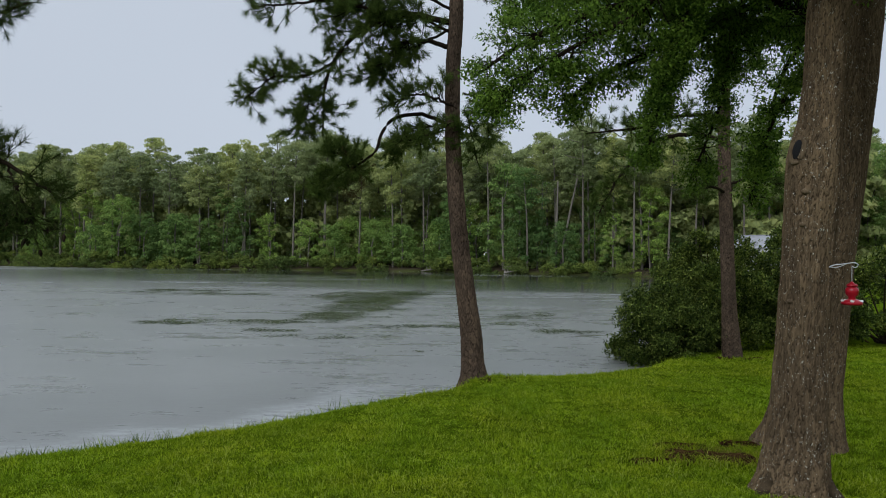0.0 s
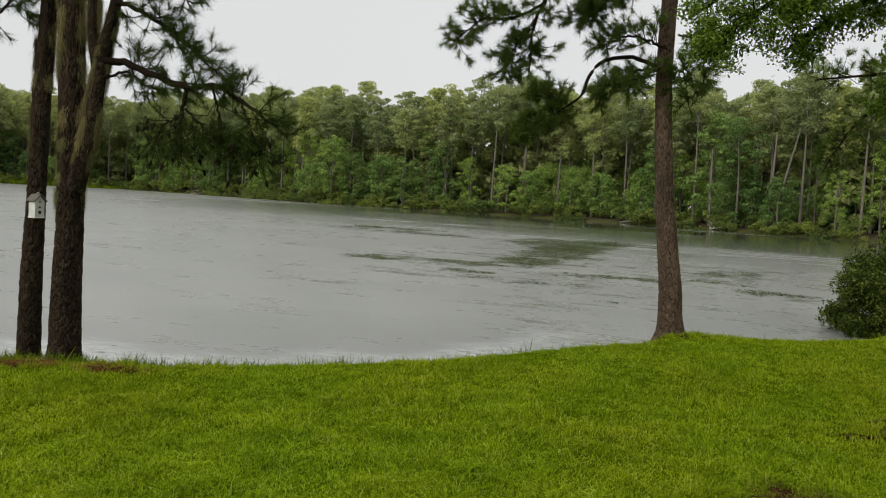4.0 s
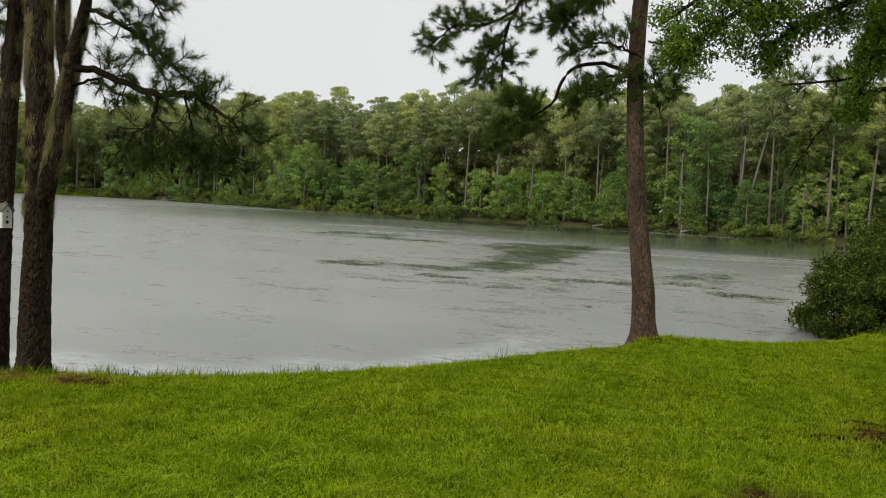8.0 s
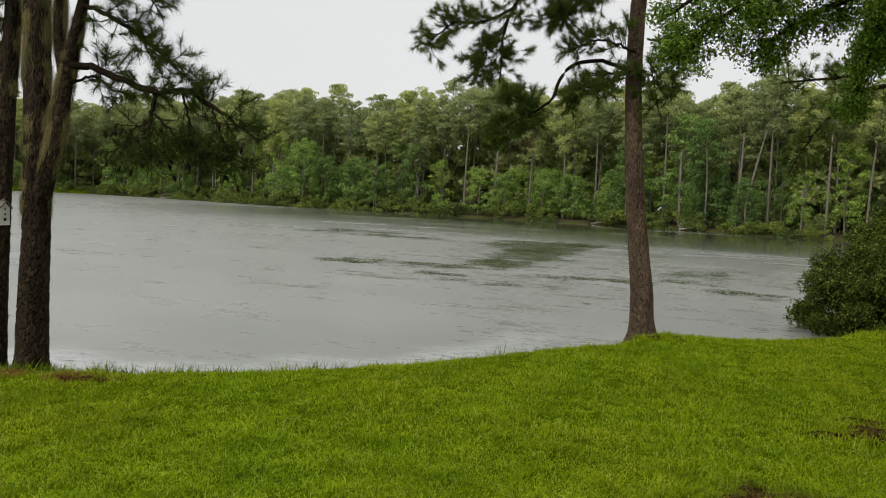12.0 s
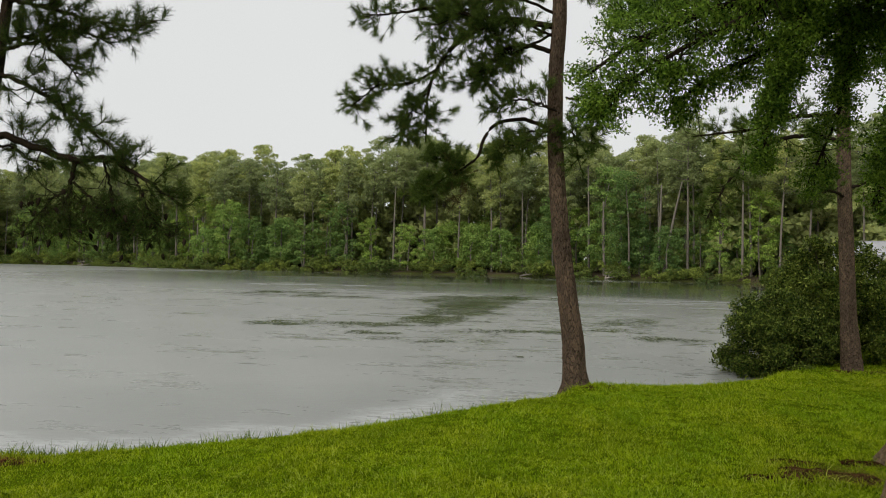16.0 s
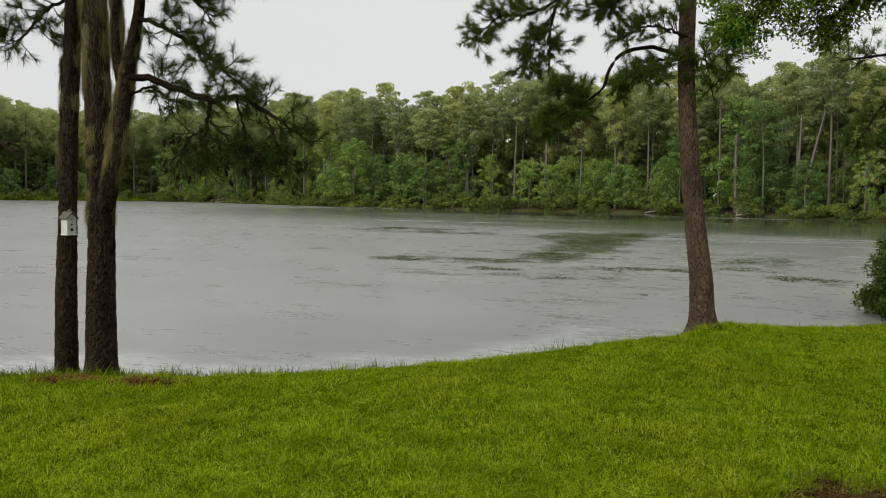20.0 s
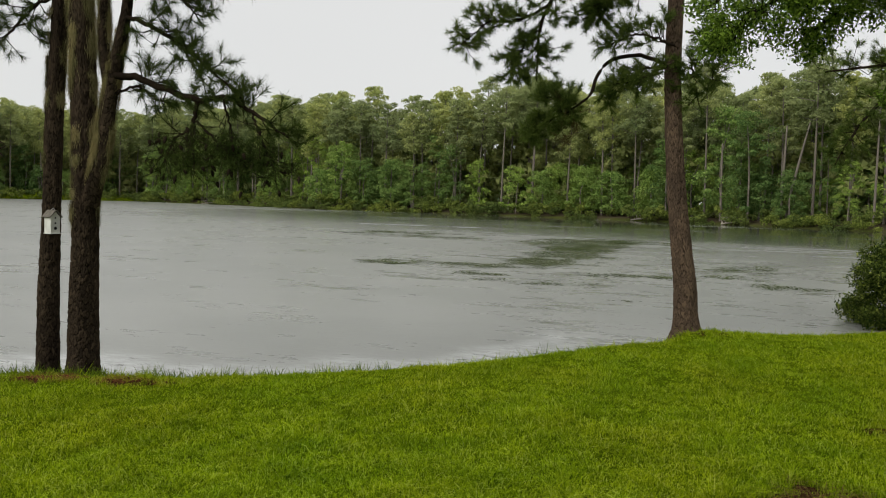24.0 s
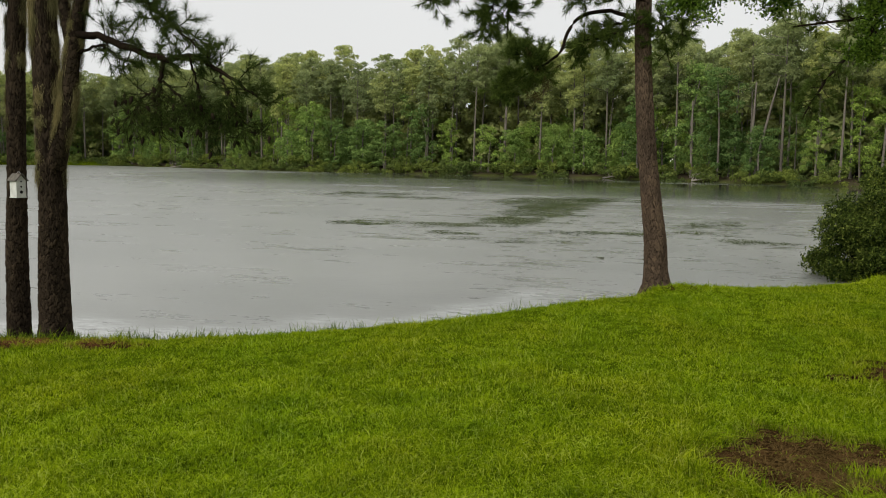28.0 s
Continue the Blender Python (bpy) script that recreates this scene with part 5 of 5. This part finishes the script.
for k, (px, py, wide, deep, strong) in enumerate(PATCHES):
    soil_patch(px, py, wide, deep, strong, ("trampled bare brown soil in the lawn", "reddish soil strewn with pine straw at a tree's foot")[k > 4])
straw(41, 1.08, 4.3, 0.7, 0.7, 4200, "pine_straw", "brown pine straw strewn over bare soil")
straw(42, 2.42, 6.82, 0.6, 0.35, 900, "pine_straw", "brown pine straw on thin turf")
straw(43, -5.5, 6.45, 1.0, 0.35, 2200, "pine_straw", "rusty pine straw below the mossy pine", RUST)
lawn(1080000)
sedge()
grass_tuft(51, -1.4, 9.55, 60, 0.26, 0.07, "small tall grass tuft at the bank's edge")
grass_tuft(53, 1.26, 4.22, 260, 0.09, 0.075, "small yellow-green grass clump growing on bare soil")
tuft_rng = np.random.default_rng(52)
tx = np.repeat(tuft_rng.uniform(-8.0, -2.0, 170), 11)
ty = np.interp(tx, np.array(NEAR_SHORE)[:, 0], np.array(NEAR_SHORE)[:, 1]) - 0.6 - np.repeat(tuft_rng.uniform(0, 0.25, 170), 11)
tx, ty = tx + tuft_rng.normal(scale=0.045, size=len(tx)), ty + tuft_rng.normal(scale=0.027, size=len(ty))
tt = np.repeat(tuft_rng.uniform(0.07, 0.17, 170), 11) * tuft_rng.uniform(0.4, 1.1, len(tx))
shore_grass = part("shore_grass", mesh("shore_grass", *blades(tuft_rng, tx, ty, tt, np.full(len(tx), 0.011), 0.35)), WEED)
tagged(shore_grass, "thin upright grass blades along the water's edge", "grass", kind="stuff")


def weed(seed, px, py, label):
    """A low broad-leaved weed: a rosette of small leaves on short stalks."""
    rng = np.random.default_rng(seed)
    plant_base = thing("weed", (px, py, on(px, py)), label, "weed", "weeds round the mossy pines")
    n = 70
    spots = rng.normal(size=(n, 3)) * (0.11, 0.09, 0.014) + (0, 0, 0.03)
    spots[:, 2] = np.abs(spots[:, 2])
    stalks = [tube(np.array([(0.3 * p[0], 0.3 * p[1], -0.02), (0.7 * p[0], 0.7 * p[1], 0.6 * p[2]), tuple(p)]), [0.002, 0.001], 3) for p in spots[::3]]
    stalk = part("stalk", mesh("stalk", *clean(*joined(stalks))), WEED, plant_base)
    part("foliage", mesh("foliage", *leaves(rng, spots, 0.03, 0.5, -0.2)), WEED, stalk)


weed_rng = np.random.default_rng(55)
for k in range(26):
    px = weed_rng.uniform(-7.4, -4.9)
    weed(500 + k, px, np.interp(px, [-7.4, -6.0, -4.9], [6.75, 7.05, 7.2]) + weed_rng.uniform(-0.35, 0.2), "low broad-leaved green weed on the bank")


# ---- floating pads on the lake ----
def pads():
    """Rafts of pads: one broad wedge, its ragged tail and thin streaks drawn out across the lake."""
    rng = np.random.default_rng(71)
    rafts = [(-3.9, 46.0, 3.3, 7.5, 1.25), (-3.6, 37.0, 2.2, 7.0, 1.1), (-4.0, 30.0, 1.8, 3.2, 0.9), (-6.6, 27.6, 2.6, 1.2, 0.75), (-9.2, 26.6, 1.6, 0.9, 0.4),
             (-1.2, 50.0, 2.6, 3.0, 0.7), (-3.3, 22.6, 1.5, 0.9, 0.55), (-5.2, 24.2, 1.2, 0.7, 0.5), (-0.4, 26.0, 2.0, 0.9, 0.55), (1.9, 27.0, 1.4, 0.9, 0.5), (4.1, 24.6, 1.4, 0.8, 0.7),
             (2.6, 31.0, 2.0, 1.4, 0.45), (-1.0, 19.0, 1.0, 0.25, 0.5), (-17.5, 51.0, 3.6, 2.6, 0.5), (-13.0, 47.0, 2.4, 1.8, 0.4)]
    share = np.array([a * b for _, _, a, b, _ in rafts])
    pick = rng.choice(len(rafts), 230000, p=share / share.sum())
    at = np.array(rafts)[pick]
    x, y = at[:, 0] + 1.5 * at[:, 2] * rng.uniform(-1, 1, len(pick)), at[:, 1] + 1.5 * at[:, 3] * rng.uniform(-1, 1, len(pick))
    d = np.hypot((x - at[:, 0]) / at[:, 2], (y - at[:, 1]) / at[:, 3])
    rag = 0.34 * wave(0.30 * x, 0.34 * y, 1.0) + 0.26 * wave(0.75 * x, 0.9 * y, 1.1)
    keep = rng.uniform(0, 1, len(x)) < np.clip(0.9 * at[:, 4] * (1.8 - 1.75 * d) + 1.15 * rag, 0, 0.82)
    x, y = x[keep], y[keep]
    a, r = rng.uniform(0, 2 * math.pi, len(x)), rng.uniform(0.015, 0.045, len(x))
    turn = np.linspace(0, 2 * np.pi, 5, endpoint=False)
    v = np.stack([x[:, None] + r[:, None] * np.cos(turn + a[:, None]), y[:, None] + r[:, None] * np.sin(turn + a[:, None]), WATER_Z + 0.005 + 0.012 * rng.uniform(0, 1, (len(x), 5))], -1)
    raft = part("lily_pads", mesh("lily_pads", v, np.arange(len(x) * 5).reshape(-1, 5)), PAD)
    tagged(raft, "raft of small dull green floating pads", "water plants", kind="stuff")


pads()


# ---- birdhouse, feeder, house and driftwood ----
def birdhouse():
    nest = thing("birdhouse", (0, 0, 0), "small white wooden birdhouse with grey roof and round holes", "birdhouse")
    part("body", prism([(-0.065, 0), (0.065, 0), (0.065, 0.2), (0, 0.27), (-0.065, 0.2)], 0.12, -0.06), WHITE, nest)
    face = Matrix.Rotation(radians(90), 4, "X")
    for at, r in (((0, -0.061, 0.06), 0.021), ((0, -0.061, 0.125), 0.012), ((0, -0.061, 0.19), 0.011)):
        part("entrance_hole", disc(r, at, face), BLACK, nest, "dark round hole")
    for side in (-1, 1):
        bm = box((0.125, 0.17, 0.012))
        bmesh.ops.transform(bm, matrix=Matrix.Translation((side * 0.047, 0, 0.241)) @ Matrix.Rotation(radians(side * 47), 4, "Y"), verts=bm.verts)
        part("roof_board", bm, SHINGLE, nest, "weathered grey roof board")
    part("floor_board", box((0.15, 0.14, 0.012), (0, 0, -0.006)), WHITE, nest)
    v, f = tube(glide([(0, 0.02, 0.285), (0.05, 0.04, 0.31), (0.12, 0.1, 0.27), (0.16, 0.16, 0.26)], 12), [0.003, 0.003], 5)
    part("hanging_wire", mesh("hanging_wire", *clean(v, f)), WIRE, nest)
    nest.matrix_basis = pose(-6.35, 7.06, 1.12, 0, 0, 78) @ Matrix.Scale(0.86, 4)
    return nest


def lathe(profile, sides=20):
    """A turned shape from (radius, height) pairs."""
    p = np.array(profile, float)
    turn = np.linspace(0, 2 * np.pi, sides, endpoint=False)
    v = np.stack([p[:, :1] * np.cos(turn), p[:, :1] * np.sin(turn), p[:, 1:] * np.ones(sides)], -1).reshape(-1, 3)
    a = np.arange(len(p) - 1)[:, None] * sides + np.arange(sides)
    b = np.arange(len(p) - 1)[:, None] * sides + (np.arange(sides) + 1) % sides
    return mesh("turned", v, np.stack([a, b, b + sides, a + sides], -1).reshape(-1, 4), smooth=True)


def feeder():
    pot = thing("hummingbird_feeder", (2.95, 5.62, 1.28), "red plastic hummingbird feeder hanging from a white hook", "bird feeder")
    part("dish", lathe([(0.0, 0.0), (0.075, 0.0), (0.088, 0.012), (0.085, 0.028), (0.05, 0.045), (0.03, 0.05)]), RED, pot)
    part("bottle", lathe([(0.03, 0.045), (0.03, 0.07), (0.05, 0.09), (0.056, 0.12), (0.05, 0.145), (0.028, 0.155)]), RED, pot)
    part("cap", lathe([(0.028, 0.15), (0.045, 0.158), (0.045, 0.172), (0.02, 0.185), (0.008, 0.2), (0.0, 0.2)]), RED, pot)
    for k in range(5):
        a = 1.257 * k + 0.5
        part("flower", disc(0.017, (0.074 * math.cos(a), 0.074 * math.sin(a), 0.036), Matrix.Rotation(radians(25), 4, "X"), 0.006, 8), WHITE, pot, "white flower port")
    v, f = tube(np.array([(0, 0, 0.2), (0, 0, 0.26), (0, 0, 0.325)]), [0.0025, 0.0025], 5)
    part("hanger", mesh("hanger", *clean(v, f)), WIRE, pot)
    pot.scale = (0.85, 0.85, 0.85)
    hook = thing("hook_bracket", (-0.035, 0, 0), "white curled wire hook fixed to the oak", "hook")
    v, f = tube(glide([(2.80, 5.66, 1.53), (2.86, 5.64, 1.565), (2.93, 5.63, 1.575), (3.0, 5.62, 1.585), (3.03, 5.62, 1.57), (3.01, 5.62, 1.55), (2.985, 5.62, 1.56)], 30), [0.0045, 0.0032], 7)
    part("arm", mesh("arm", *clean(v, f), smooth=True), WIRE, hook)
    v, f = tube(glide([(2.80, 5.66, 1.56), (2.88, 5.64, 1.55), (2.95, 5.63, 1.575)], 12), [0.0032, 0.0025], 6)
    part("brace", mesh("brace", *clean(v, f), smooth=True), WIRE, hook)


def far_house():
    x, y = 43.5, 101.0
    home = thing("house", (0, 0, 0), "white single-storey house with pale roof among far trees", "house")
    wide, deep, wall, ridge = 14.0, 8.0, 2.8, 4.4
    part("wall", prism([(-deep / 2, -0.3), (deep / 2, -0.3), (deep / 2, wall), (0, ridge), (-deep / 2, wall)], wide, -wide / 2), WHITE, home, "white boarded wall")
    for side in (-1, 1):
        slope = math.degrees(math.atan2(ridge - wall, deep / 2))
        bm = box((deep / 2 + 0.8, wide + 0.8, 0.12), bevel=0)
        bmesh.ops.transform(bm, matrix=Matrix.Translation((side * deep / 4, 0, (wall + ridge) / 2 + 0.1)) @ Matrix.Rotation(radians(side * slope), 4, "Y"), verts=bm.verts)
        part("roof", bm, ROOF, home, "pale grey roof slope")
    for k in (-4.2, 0.0, 4.2):
        pane = part("window", box((0.1, 1.2, 1.3), (-deep / 2 - 0.01, k, 1.6), 0), BLACK, home, "dark window pane")
        part("window_frame", box((0.06, 1.4, 0.1), (-deep / 2 - 0.04, k, 2.3), 0), WHITE, pane)
        part("window_sill", box((0.12, 1.4, 0.08), (-deep / 2 - 0.06, k, 0.92), 0), WHITE, pane)
    home.matrix_basis = pose(x, y, on(x, y), 0, 0, 62)


def driftwood(seed, x, y, long, label):
    rng = np.random.default_rng(seed)
    log = thing("driftwood", (x, y, WATER_Z + 0.1), label, "driftwood")
    a = rng.uniform(-0.4, 0.4)
    v, f = tube(glide([(-long / 2, 0, 0), (0, 0.1, 0.25), (long / 2 * math.cos(a), long / 2 * math.sin(a), 0.5)], 12), [0.12, 0.1, 0.04], 7, 0.06, rng)
    part("stem", mesh("stem", *clean(v, f), smooth=True), DRIFT, log)
    for k in range(4):
        s = np.array([rng.uniform(-long / 2, long / 3), 0.05, 0.15])
        v, f = tube(glide([s, s + [rng.normal() * 0.3, rng.normal() * 0.2, 0.5], s + [rng.normal() * 0.6, 0, rng.uniform(0.7, 1.3)]], 8), [0.06, 0.02], 5)
        part("branch", mesh("branch", *clean(v, f), smooth=True), DRIFT, log)


birdhouse()
feeder()
far_house()
driftwood(81, 10.3, 114.6, 2.6, "bleached driftwood snag at the far waterline")
driftwood(82, -2.0, 124.3, 3.0, "pale fallen branches on the far bank")
driftwood(83, -96, 154.6, 4.0, "grey fallen branches on the far bank")
